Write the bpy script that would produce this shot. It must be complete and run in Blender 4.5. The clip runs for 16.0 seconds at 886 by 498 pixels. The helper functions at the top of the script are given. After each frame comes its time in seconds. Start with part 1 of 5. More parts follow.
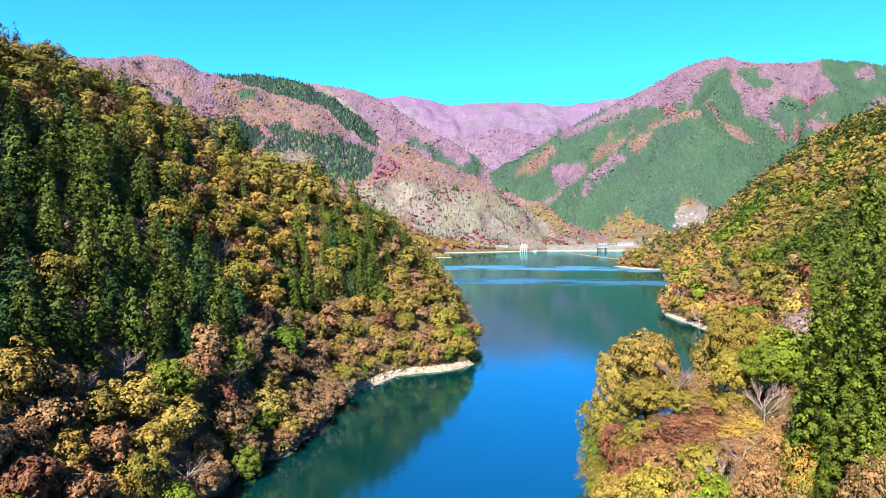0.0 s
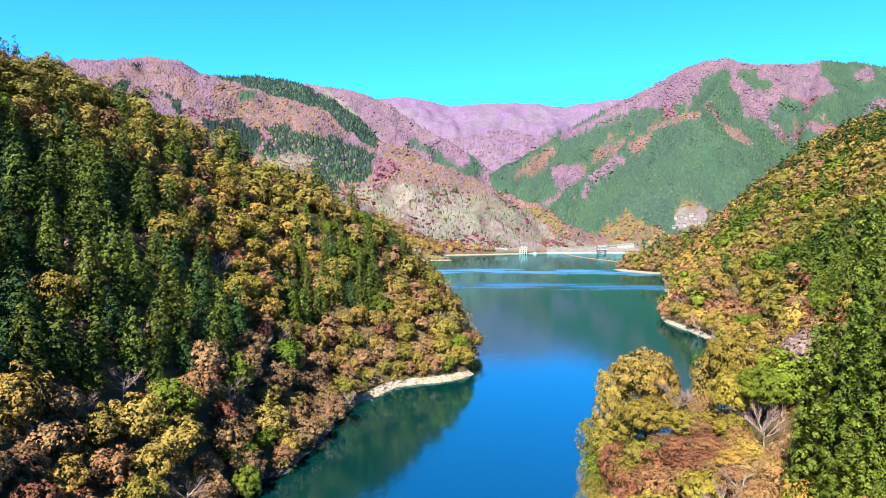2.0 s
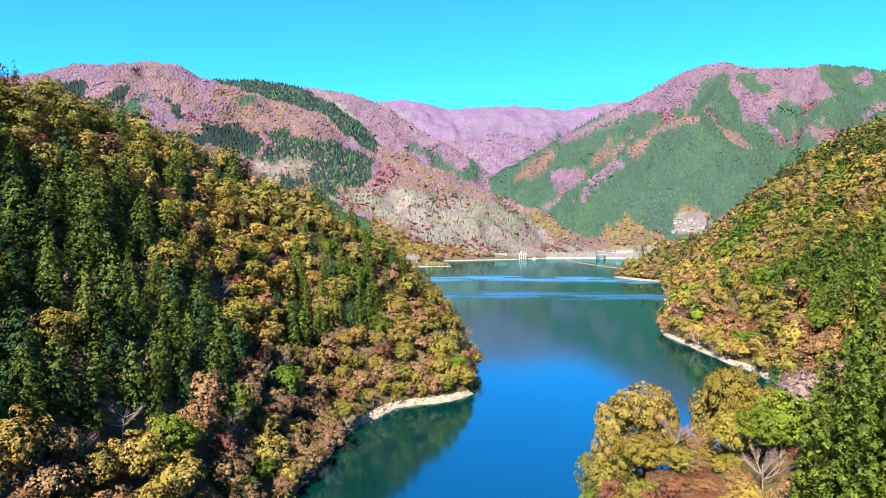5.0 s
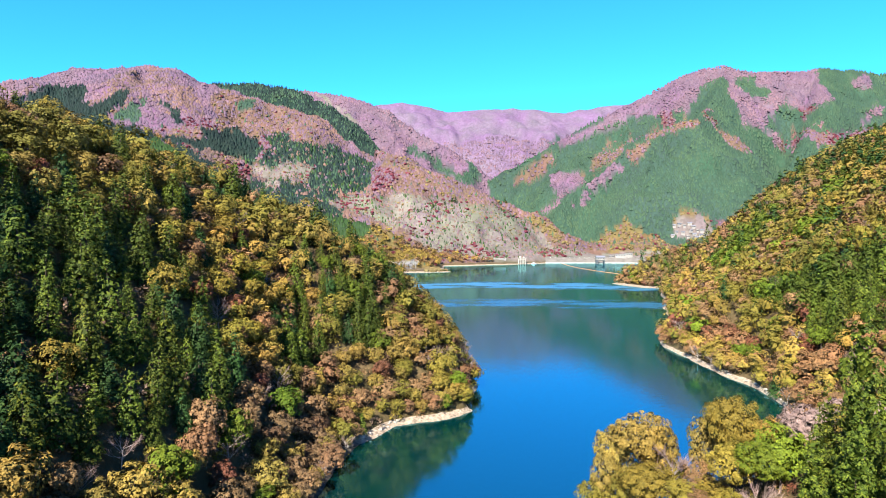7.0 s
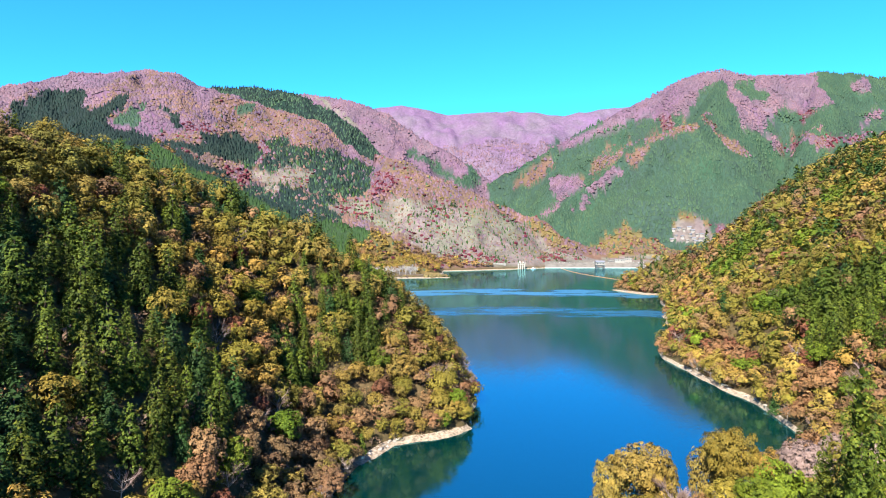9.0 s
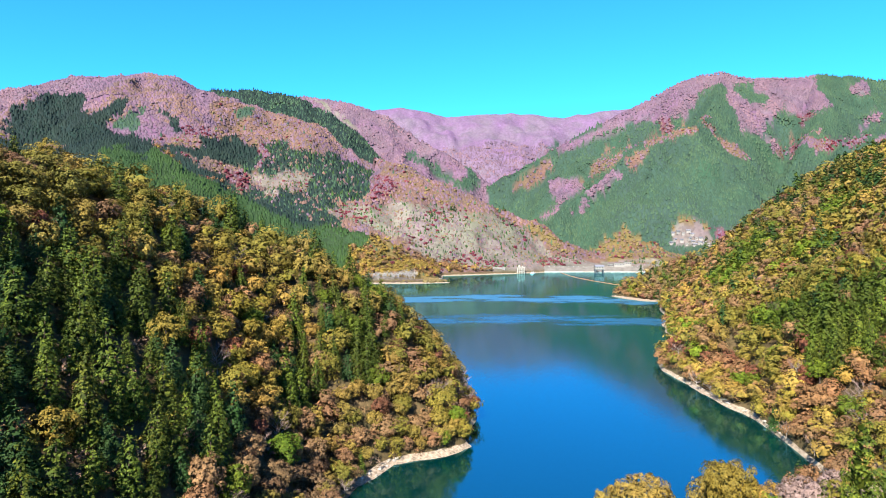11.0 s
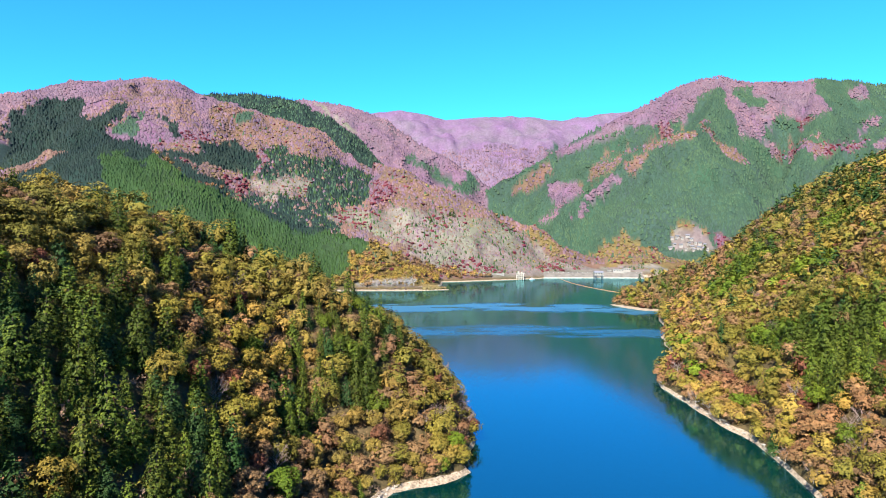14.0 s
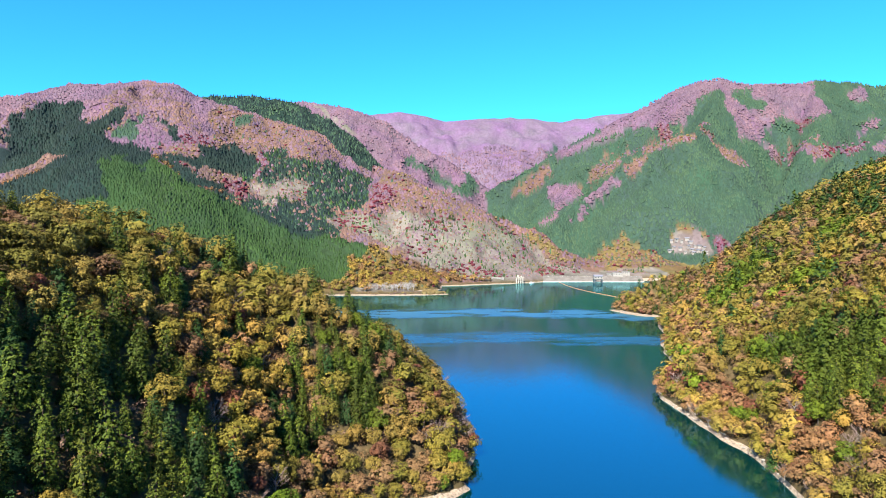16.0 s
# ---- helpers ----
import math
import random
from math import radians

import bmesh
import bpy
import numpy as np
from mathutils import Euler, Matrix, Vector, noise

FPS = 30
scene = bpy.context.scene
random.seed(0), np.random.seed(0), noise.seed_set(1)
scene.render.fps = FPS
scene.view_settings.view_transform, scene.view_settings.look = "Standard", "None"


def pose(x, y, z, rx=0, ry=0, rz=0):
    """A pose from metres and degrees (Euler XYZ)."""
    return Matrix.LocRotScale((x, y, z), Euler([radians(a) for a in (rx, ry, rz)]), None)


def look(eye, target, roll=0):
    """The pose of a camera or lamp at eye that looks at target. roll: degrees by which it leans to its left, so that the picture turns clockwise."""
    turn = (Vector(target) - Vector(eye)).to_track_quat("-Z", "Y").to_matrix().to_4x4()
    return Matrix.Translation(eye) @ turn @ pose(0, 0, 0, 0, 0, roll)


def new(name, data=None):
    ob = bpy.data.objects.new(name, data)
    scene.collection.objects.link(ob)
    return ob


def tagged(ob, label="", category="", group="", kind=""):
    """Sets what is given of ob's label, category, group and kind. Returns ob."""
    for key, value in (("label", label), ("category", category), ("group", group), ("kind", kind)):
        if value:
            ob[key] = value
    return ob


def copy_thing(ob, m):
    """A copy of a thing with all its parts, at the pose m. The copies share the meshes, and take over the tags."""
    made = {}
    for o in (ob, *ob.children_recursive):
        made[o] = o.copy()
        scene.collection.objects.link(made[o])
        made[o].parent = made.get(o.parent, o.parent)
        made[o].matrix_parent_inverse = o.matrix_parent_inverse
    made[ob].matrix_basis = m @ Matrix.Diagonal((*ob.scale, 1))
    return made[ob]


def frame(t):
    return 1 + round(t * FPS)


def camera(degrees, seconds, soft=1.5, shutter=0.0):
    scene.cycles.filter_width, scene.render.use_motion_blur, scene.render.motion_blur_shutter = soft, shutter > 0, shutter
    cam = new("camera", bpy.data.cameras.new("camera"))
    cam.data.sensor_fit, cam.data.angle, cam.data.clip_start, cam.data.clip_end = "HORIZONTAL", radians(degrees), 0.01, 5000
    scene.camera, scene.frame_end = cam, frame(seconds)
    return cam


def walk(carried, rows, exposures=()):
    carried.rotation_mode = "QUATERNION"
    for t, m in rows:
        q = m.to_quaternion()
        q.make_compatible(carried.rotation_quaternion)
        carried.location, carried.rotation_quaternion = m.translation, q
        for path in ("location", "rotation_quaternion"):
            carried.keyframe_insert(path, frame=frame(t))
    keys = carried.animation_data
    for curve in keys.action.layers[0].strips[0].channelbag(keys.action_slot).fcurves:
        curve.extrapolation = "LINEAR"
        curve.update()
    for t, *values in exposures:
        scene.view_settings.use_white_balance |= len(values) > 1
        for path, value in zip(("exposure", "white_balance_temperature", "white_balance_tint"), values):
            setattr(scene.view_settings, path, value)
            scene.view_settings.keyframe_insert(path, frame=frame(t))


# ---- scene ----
cam = camera(70.2, 16.0, soft=1.0)
METRES, EYE, TILT, LEAN, TURN = 50.0, 60.0, -2.4, 0.0, 0.0
ROWS = [
    (0.0, 0.0, 0.0, 0.0, 0.0, 0.0, -0.0),
    (0.5, -0.0002, -0.0005, 0.0211, 0.0, 0.0, -0.0),
    (1.0, -0.0002, -0.0008, 0.0424, 0.0, 0.01, 0.0),
    (1.5, -0.0001, -0.0014, 0.0638, -0.02, 0.02, 0.01),
    (2.0, 0.0001, -0.0017, 0.0853, -0.03, 0.02, 0.02),
    (2.5, 0.0005, -0.0024, 0.1081, -0.04, 0.04, 0.02),
    (3.0, 0.0007, -0.003, 0.1315, -0.04, 0.05, 0.01),
    (3.5, 0.0007, -0.0036, 0.1553, -0.05, 0.07, 0.02),
    (4.0, 0.001, -0.0044, 0.1808, -0.06, 0.1, 0.03),
    (6.5, 0.0021, -0.0096, 0.3324, -0.13, 0.3, 0.04),
    (7.0, 0.0025, -0.0106, 0.3659, -0.14, 0.34, 0.04),
    (7.5, 0.0028, -0.0112, 0.3997, -0.14, 0.39, 0.04),
    (8.0, 0.0032, -0.0124, 0.4341, -0.15, 0.42, 0.06),
    (8.5, 0.0035, -0.0131, 0.4688, -0.16, 0.45, 0.08),
    (9.0, 0.0037, -0.0138, 0.5034, -0.18, 0.49, 0.09),
    (11.5, 0.004, -0.017, 0.6811, -0.24, 0.58, 0.11),
    (12.0, 0.0046, -0.0181, 0.7163, -0.25, 0.59, 0.11),
    (12.5, 0.0049, -0.0188, 0.7518, -0.26, 0.61, 0.12),
    (13.0, 0.005, -0.0197, 0.7871, -0.28, 0.63, 0.11),
    (13.5, 0.0053, -0.0199, 0.8228, -0.28, 0.64, 0.11),
    (14.0, 0.0056, -0.0206, 0.8579, -0.3, 0.66, 0.11),
    (14.5, 0.0056, -0.0211, 0.8933, -0.3, 0.67, 0.12),
    (15.0, 0.006, -0.0224, 0.9285, -0.32, 0.68, 0.14),
    (15.5, 0.0064, -0.023, 0.9641, -0.33, 0.69, 0.14),
    (16.0, 0.0069, -0.0236, 0.9997, -0.34, 0.7, 0.15),
]
walk(cam, [(t, pose(0, 0, EYE, TILT, LEAN, TURN) @ pose(METRES * x, METRES * y, METRES * z, 90 + pitch, roll, yaw)) for t, x, y, z, yaw, pitch, roll in ROWS],
     exposures=[(0.0, 2.46), (8.0, 2.34), (16.0, 2.21)])

# ---- sky and sun ----
SUN_AZ, SUN_EL = radians(203.0), radians(41.0)   # compass bearing of the sun, y is north
world = bpy.data.worlds.new("world")
scene.world = world
world.use_nodes = True
wn, wl = world.node_tree.nodes, world.node_tree.links
sky = wn.new("ShaderNodeTexSky")
sky.sky_type, sky.sun_disc = "NISHITA", False
sky.sun_elevation, sky.sun_rotation = SUN_EL, SUN_AZ
sky.air_density, sky.dust_density, sky.ozone_density, sky.altitude = 1.0, 0.0, 3.0, 900
tint = wn.new("ShaderNodeMix")
tint.data_type, tint.blend_type = "RGBA", "MULTIPLY"
tint.inputs[0].default_value = 1.0
tint.inputs[7].default_value = (0.17, 0.93, 1.6, 1)
wl.new(sky.outputs[0], tint.inputs[6])
wl.new(tint.outputs[2], wn["Background"].inputs[0])
wn["Background"].inputs[1].default_value = 0.0505
sun = new("sun", bpy.data.lights.new("sun", "SUN"))
sun.data.energy, sun.data.angle, sun.data.color = 5.0, radians(0.53), (1.0, 0.93, 0.82)
toward = Vector((math.sin(SUN_AZ) * math.cos(SUN_EL), math.cos(SUN_AZ) * math.cos(SUN_EL), math.sin(SUN_EL)))
sun.matrix_world = look(toward * 500, (0, 0, 0))

# ---- materials ----
def shader(name, rough=0.8, spec=0.3):
    m = bpy.data.materials.new(name)
    m.use_nodes = True
    n, l = m.node_tree.nodes, m.node_tree.links
    b = n["Principled BSDF"]
    b.inputs["Roughness"].default_value = rough
    b.inputs["Specular IOR Level"].default_value = spec
    return m, n, l, b


def mix(n, l, a, b, fac, mode="MIX"):
    """A colour mix; a, b: sockets or colours; fac: socket or number."""
    x = n.new("ShaderNodeMix")
    x.data_type, x.blend_type = "RGBA", mode
    for socket, value in ((x.inputs[0], fac), (x.inputs[6], a), (x.inputs[7], b)):
        if isinstance(value, bpy.types.NodeSocket):
            l.new(value, socket)
        elif isinstance(value, (int, float)):
            socket.default_value = value
        else:
            socket.default_value = (*value, 1)
    return x.outputs[2]


def ramp(n, l, fac, stops):
    r = n.new("ShaderNodeValToRGB")
    r.color_ramp.elements.remove(r.color_ramp.elements[1])
    for i, (p, c) in enumerate(stops):
        e = r.color_ramp.elements.new(p) if i else r.color_ramp.elements[0]
        e.position, e.color = p, (*c, 1)
    l.new(fac, r.inputs[0])
    return r.outputs[0]


def noise_tex(n, l, scale, detail=4, stretch=None):
    t = n.new("ShaderNodeTexNoise")
    t.inputs["Scale"].default_value, t.inputs["Detail"].default_value = scale, detail
    g = n.new("ShaderNodeNewGeometry")
    if stretch:
        m = n.new("ShaderNodeMapping")
        m.inputs["Scale"].default_value = stretch
        l.new(g.outputs["Position"], m.inputs[0])
        l.new(m.outputs[0], t.inputs["Vector"])
    else:
        l.new(g.outputs["Position"], t.inputs["Vector"])
    return t.outputs["Fac"]


def bump(n, l, b, height, strength, distance):
    x = n.new("ShaderNodeBump")
    x.inputs["Strength"].default_value, x.inputs["Distance"].default_value = strength, distance
    l.new(height, x.inputs["Height"])
    l.new(x.outputs[0], b.inputs["Normal"])


def foliage(name, dark, mid, light, through_light=0.07, by_object=True, range_=0.55, even=0.0):
    """Leaves: colour varies from leaf to leaf and from tree to tree."""
    m, n, l, b = shader(name, 0.7, 0.1)
    g = n.new("ShaderNodeNewGeometry")
    if by_object:
        r = n.new("ShaderNodeObjectInfo").outputs["Random"]
    else:
        a = n.new("ShaderNodeAttribute")
        a.attribute_name = "tint"
        r = a.outputs["Fac"]
    leaf = ramp(n, l, g.outputs["Random Per Island"], [(0.0, tuple(e + range_ * (d - e) for d, e in zip(dark, mid))), (0.5, mid), (1.0, tuple(d + range_ * (e - d) for d, e in zip(mid, light)))])
    tree = ramp(n, l, r, [(0.0, (0.74, 0.78, 0.74)), (0.35, (1.0, 0.88, 0.84)), (0.7, (0.92, 1.0, 0.88)), (1.0, (1.22, 1.18, 1.1))])
    c = mix(n, l, leaf, tree, 1.0 - even, "MULTIPLY")
    patch = ramp(n, l, noise_tex(n, l, 0.6, 3), [(0.35, (0.72, 0.74, 0.7)), (0.65, (1.18, 1.12, 1.0))])
    c = mix(n, l, c, patch, 1.0 - even, "MULTIPLY")
    stand = ramp(n, l, noise_tex(n, l, 0.011, 5), [(0.34, (0.74, 0.80, 0.88)), (0.66, (1.24, 1.18, 1.04))])
    c = mix(n, l, c, stand, 1.0, "MULTIPLY")
    l.new(c, b.inputs["Base Color"])
    t = n.new("ShaderNodeBsdfTranslucent")
    l.new(c, t.inputs["Color"])
    x = n.new("ShaderNodeMixShader")
    x.inputs[0].default_value = through_light
    l.new(b.outputs[0], x.inputs[1])
    l.new(t.outputs[0], x.inputs[2])
    l.new(x.outputs[0], n["Material Output"].inputs[0])
    return m


# leaf colours: name, dark, mid, light
LEAF = {
    "cedar": ((0.007, 0.015, 0.003), (0.032, 0.050, 0.006), (0.088, 0.106, 0.014)),
    "pine": ((0.006, 0.018, 0.007), (0.016, 0.040, 0.011), (0.036, 0.066, 0.016)),
    "olive": ((0.042, 0.038, 0.009), (0.106, 0.089, 0.017), (0.182, 0.148, 0.032)),
    "gold": ((0.060, 0.042, 0.012), (0.155, 0.110, 0.028), (0.240, 0.178, 0.052)),
    "rust": ((0.044, 0.026, 0.017), (0.130, 0.074, 0.041), (0.208, 0.128, 0.071)),
    "red": ((0.040, 0.014, 0.010), (0.100, 0.040, 0.027), (0.158, 0.072, 0.048)),
    "green": ((0.025, 0.042, 0.006), (0.060, 0.088, 0.008), (0.115, 0.142, 0.014)),
    "twig": ((0.072, 0.044, 0.036), (0.130, 0.083, 0.068), (0.195, 0.130, 0.105)),
}
# the same on far slopes, dulled by mixed crowns, with bluish haze painted in
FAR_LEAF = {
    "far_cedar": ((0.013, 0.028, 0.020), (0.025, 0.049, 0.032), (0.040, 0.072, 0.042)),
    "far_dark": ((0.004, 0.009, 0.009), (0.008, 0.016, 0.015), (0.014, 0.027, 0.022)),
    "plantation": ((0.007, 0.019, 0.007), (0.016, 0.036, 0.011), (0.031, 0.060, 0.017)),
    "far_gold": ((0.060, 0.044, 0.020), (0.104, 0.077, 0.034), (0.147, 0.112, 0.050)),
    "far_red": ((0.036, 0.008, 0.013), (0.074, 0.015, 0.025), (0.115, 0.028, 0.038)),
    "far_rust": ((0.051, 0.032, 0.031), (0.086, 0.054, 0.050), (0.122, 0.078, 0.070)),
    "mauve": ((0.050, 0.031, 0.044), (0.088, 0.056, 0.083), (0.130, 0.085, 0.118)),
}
LEAF_MAT = {k: foliage(k + "_leaves", *v, range_=0.7 if k == "cedar" else 0.45) for k, v in LEAF.items()}
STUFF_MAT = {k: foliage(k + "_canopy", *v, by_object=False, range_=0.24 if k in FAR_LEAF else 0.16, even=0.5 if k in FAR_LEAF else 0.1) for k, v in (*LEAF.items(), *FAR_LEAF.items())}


def bark_material():
    m, n, l, b = shader("bark", 0.9, 0.1)
    l.new(ramp(n, l, noise_tex(n, l, 3.0, 5, (1, 1, 0.2)), [(0.3, (0.018, 0.013, 0.010)), (0.7, (0.070, 0.054, 0.044))]), b.inputs["Base Color"])
    return m


def pale_bark_material():
    m, n, l, b = shader("pale_bark", 0.85, 0.15)
    l.new(ramp(n, l, noise_tex(n, l, 2.0, 5, (1, 1, 0.3)), [(0.3, (0.10, 0.078, 0.068)), (0.7, (0.23, 0.20, 0.185))]), b.inputs["Base Color"])
    return m


BARK, PALE_BARK = bark_material(), pale_bark_material()


def twig_material():
    m, n, l, b = shader("twigs", 0.85, 0.15)
    l.new(ramp(n, l, noise_tex(n, l, 1.3, 4), [(0.3, (0.095, 0.062, 0.053)), (0.7, (0.185, 0.132, 0.117))]), b.inputs["Base Color"])
    return m


TWIGS = twig_material()


def ground_material():
    """Leaf litter and rock, with pale stony shore where the lake has drawn down."""
    m, n, l, b = shader("ground_cover", 0.95, 0.1)
    litter = ramp(n, l, noise_tex(n, l, 0.25, 8), [(0.3, (0.019, 0.014, 0.008)), (0.5, (0.045, 0.029, 0.015)), (0.7, (0.083, 0.054, 0.029))])
    fine = ramp(n, l, noise_tex(n, l, 0.12, 12), [(0.35, (0.032, 0.032, 0.012)), (0.65, (0.083, 0.058, 0.026))])
    soil = mix(n, l, litter, fine, 0.5)
    a = n.new("ShaderNodeVertexColor")
    a.layer_name = "cover"
    crowns = n.new("ShaderNodeTexVoronoi")
    crowns.inputs["Scale"].default_value = 0.14
    g = n.new("ShaderNodeNewGeometry")
    l.new(g.outputs["Position"], crowns.inputs["Vector"])
    tone = ramp(n, l, crowns.outputs["Color"], [(0.0, (0.7, 0.7, 0.7)), (1.0, (1.3, 1.3, 1.3))])
    wood = mix(n, l, a.outputs["Color"], tone, 0.8, "MULTIPLY")
    c = mix(n, l, soil, wood, a.outputs["Alpha"])
    stony = n.new("ShaderNodeAttribute")
    stony.attribute_name = "stony"
    sand = ramp(n, l, noise_tex(n, l, 0.9, 8), [(0.3, (0.083, 0.064, 0.048)), (0.5, (0.173, 0.134, 0.099)), (0.75, (0.269, 0.224, 0.173))])
    s = n.new("ShaderNodeSeparateXYZ")
    l.new(g.outputs["Position"], s.inputs[0])
    wob = n.new("ShaderNodeMath")
    wob.operation = "MULTIPLY_ADD"
    l.new(noise_tex(n, l, 0.08, 4), wob.inputs[0])
    wob.inputs[1].default_value = -1.5
    l.new(s.outputs[2], wob.inputs[2])
    band = ramp(n, l, wob.outputs[0], [(0.0, (1, 1, 1)), (0.9, (1, 1, 1)), (1.0, (0, 0, 0))])
    far = n.new("ShaderNodeMath")
    far.operation = "MULTIPLY"
    l.new(band, far.inputs[0])
    far.inputs[1].default_value = 1.0
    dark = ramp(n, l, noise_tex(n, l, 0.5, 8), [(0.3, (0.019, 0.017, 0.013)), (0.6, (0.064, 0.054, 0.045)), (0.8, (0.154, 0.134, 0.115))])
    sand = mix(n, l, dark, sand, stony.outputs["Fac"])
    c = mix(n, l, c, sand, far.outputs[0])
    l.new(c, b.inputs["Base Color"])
    bump(n, l, b, noise_tex(n, l, 0.5, 10), 0.8, 1.0)
    return m


def water_material():
    """Deep clear lake: nearly calm, with two long streaks of wind ripples far out."""
    m, n, l, b = shader("lake_water", 0.6, 0.0)
    deep = ramp(n, l, noise_tex(n, l, 0.004, 3), [(0.3, (0.0002, 0.011, 0.013)), (0.7, (0.0004, 0.014, 0.012))])
    l.new(deep, b.inputs["Base Color"])
    gloss = n.new("ShaderNodeBsdfGlossy")
    gloss.inputs["Color"].default_value = (0.42, 0.90, 1.0, 1)
    fresnel = n.new("ShaderNodeFresnel")
    fresnel.inputs["IOR"].default_value = 2.9
    both = n.new("ShaderNodeMixShader")
    l.new(fresnel.outputs[0], both.inputs[0])
    l.new(b.outputs[0], both.inputs[1])
    l.new(gloss.outputs[0], both.inputs[2])
    l.new(both.outputs[0], n["Material Output"].inputs[0])
    g = n.new("ShaderNodeNewGeometry")
    s = n.new("ShaderNodeSeparateXYZ")
    l.new(g.outputs["Position"], s.inputs[0])
    wander = n.new("ShaderNodeMath")
    wander.operation = "MULTIPLY_ADD"
    l.new(noise_tex(n, l, 1.0, 4, (0.006, 0.0, 0.0)), wander.inputs[0])
    wander.inputs[1].default_value = 220.0
    l.new(s.outputs[1], wander.inputs[2])
    scaled = n.new("ShaderNodeMath")
    scaled.operation = "DIVIDE"
    l.new(wander.outputs[0], scaled.inputs[0])
    scaled.inputs[1].default_value = 1500.0
    band = ramp(n, l, scaled.outputs[0], [(0.468, (0, 0, 0)), (0.480, (0.7, 0.7, 0.7)), (0.508, (0.7, 0.7, 0.7)), (0.525, (0, 0, 0)), (0.590, (0, 0, 0)), (0.606, (1, 1, 1)), (0.642, (1, 1, 1)), (0.665, (0, 0, 0))])
    broken = ramp(n, l, noise_tex(n, l, 1.0, 4, (0.012, 0.05, 0.0)), [(0.36, (0, 0, 0)), (0.5, (1, 1, 1))])
    streak = mix(n, l, band, broken, 1.0, "MULTIPLY")
    x = n.new("ShaderNodeMath")
    x.operation = "MULTIPLY_ADD"
    l.new(streak, x.inputs[0])
    x.inputs[1].default_value, x.inputs[2].default_value = 0.3, 0.03
    ruffle = n.new("ShaderNodeMath")
    ruffle.operation = "MULTIPLY_ADD"
    l.new(streak, ruffle.inputs[0])
    ruffle.inputs[1].default_value, ruffle.inputs[2].default_value = 0.30, 0.085
    l.new(ruffle.outputs[0], gloss.inputs["Roughness"])
    bp = n.new("ShaderNodeBump")
    bp.inputs["Distance"].default_value = 1.0
    l.new(x.outputs[0], bp.inputs["Strength"])
    l.new(noise_tex(n, l, 0.45, 3), bp.inputs["Height"])
    l.new(bp.outputs[0], gloss.inputs["Normal"])
    return m


def plain(name, colour, rough=0.7, vary=0.25, scale=1.0, metal=0.0):
    m, n, l, b = shader(name, rough, 0.3)
    lo, hi = tuple(c * (1 - vary) for c in colour), tuple(min(1, c * (1 + vary)) for c in colour)
    l.new(ramp(n, l, noise_tex(n, l, scale, 6), [(0.3, lo), (0.7, hi)]), b.inputs["Base Color"])
    b.inputs["Metallic"].default_value = metal
    return m


GROUND, WATER = ground_material(), water_material()
PALE_TWIGS = plain("pale_grey_twigs", (0.21, 0.195, 0.19), 0.9, 0.2, 0.3)
CONCRETE = plain("weathered_concrete", (0.122, 0.115, 0.106), 0.85, 0.35, 0.25)
PALE_STONE = plain("pale_stone_facing", (0.192, 0.173, 0.147), 0.9, 0.35, 0.2)
WHITE_PAINT = plain("white_paint", (0.32, 0.32, 0.314), 0.6, 0.12, 0.5)
DARK_STEEL = plain("dark_steel", (0.045, 0.051, 0.058), 0.5, 0.3, 0.8)
ROOF_GREY = plain("grey_roof_tile", (0.109, 0.109, 0.128), 0.6, 0.2, 0.5)
ROOF_DARK = plain("dark_roof_tile", (0.064, 0.07, 0.083), 0.6, 0.25, 0.5)
PLASTER = plain("pale_plaster", (0.154, 0.141, 0.128), 0.9, 0.1, 0.4)
BUOY_ORANGE = plain("weathered_orange_float", (0.269, 0.128, 0.064), 0.6, 0.2, 1.0)
RIPRAP = plain("grey_riprap", (0.083, 0.074, 0.064), 0.95, 0.3, 0.12)
ROCK = plain("pale_rock", (0.211, 0.186, 0.16), 0.9, 0.3, 0.7)
GLASS_DARK = plain("dark_window_glass", (0.013, 0.019, 0.026), 0.1, 0.2, 1.0)

# ---- the land: crest lines with mean slope and roundness ----
LEFT_HILL = (1.05, 1.35, [(-240, 30, 130), (-172, 115, 124), (-149, 190, 113), (-137, 258, 110), (-106, 294, 95), (-72, 302, 80), (-46, 311, 67), (-28, 336, 46), (-12, 370, 26), (-5, 398, 9)])
LEFT_NOSE = (1.15, 1.25, [(-60, 290, 60), (-32, 277, 36), (-4, 269, 15), (12, 267, 3)])
RIGHT_HILL = (0.8, 1.45, [(262, 170, 100), (300, 330, 116), (345, 440, 124), (400, 560, 146), (454, 649, 172), (600, 720, 215)])
RIGHT_SPUR = (1.05, 1.2, [(454, 649, 172), (425, 690, 142), (392, 720, 116), (366, 760, 86), (352, 808, 66), (335, 850, 54), (300, 872, 42), (268, 866, 26), (242, 850, 6)])
RIGHT_POINT = (0.7, 1.3, [(300, 400, 112), (230, 400, 60), (174, 392, 20), (151, 387, 4.5)])
NEAR_RIGHT = (0.95, 1.2, [(46, 150, 12), (51, 138, 17), (52, 120, 20), (50, 102, 22), (50, 88, 25), (49, 72, 32), (52, 54, 38), (75, 30, 52), (150, 0, 80), (260, -90, 120), (420, -100, 170)])
NEAR_BACK = (0.9, 1.3, [(64, 140, 20), (80, 116, 34), (106, 84, 50), (160, 40, 80)])
BACK_HILL = (0.7, 1.2, [(-240, 30, 130), (-260, -120, 150), (-120, -330, 160), (80, -380, 150), (250, -300, 150), (420, -100, 170), (700, 300, 230), (600, 720, 215)])
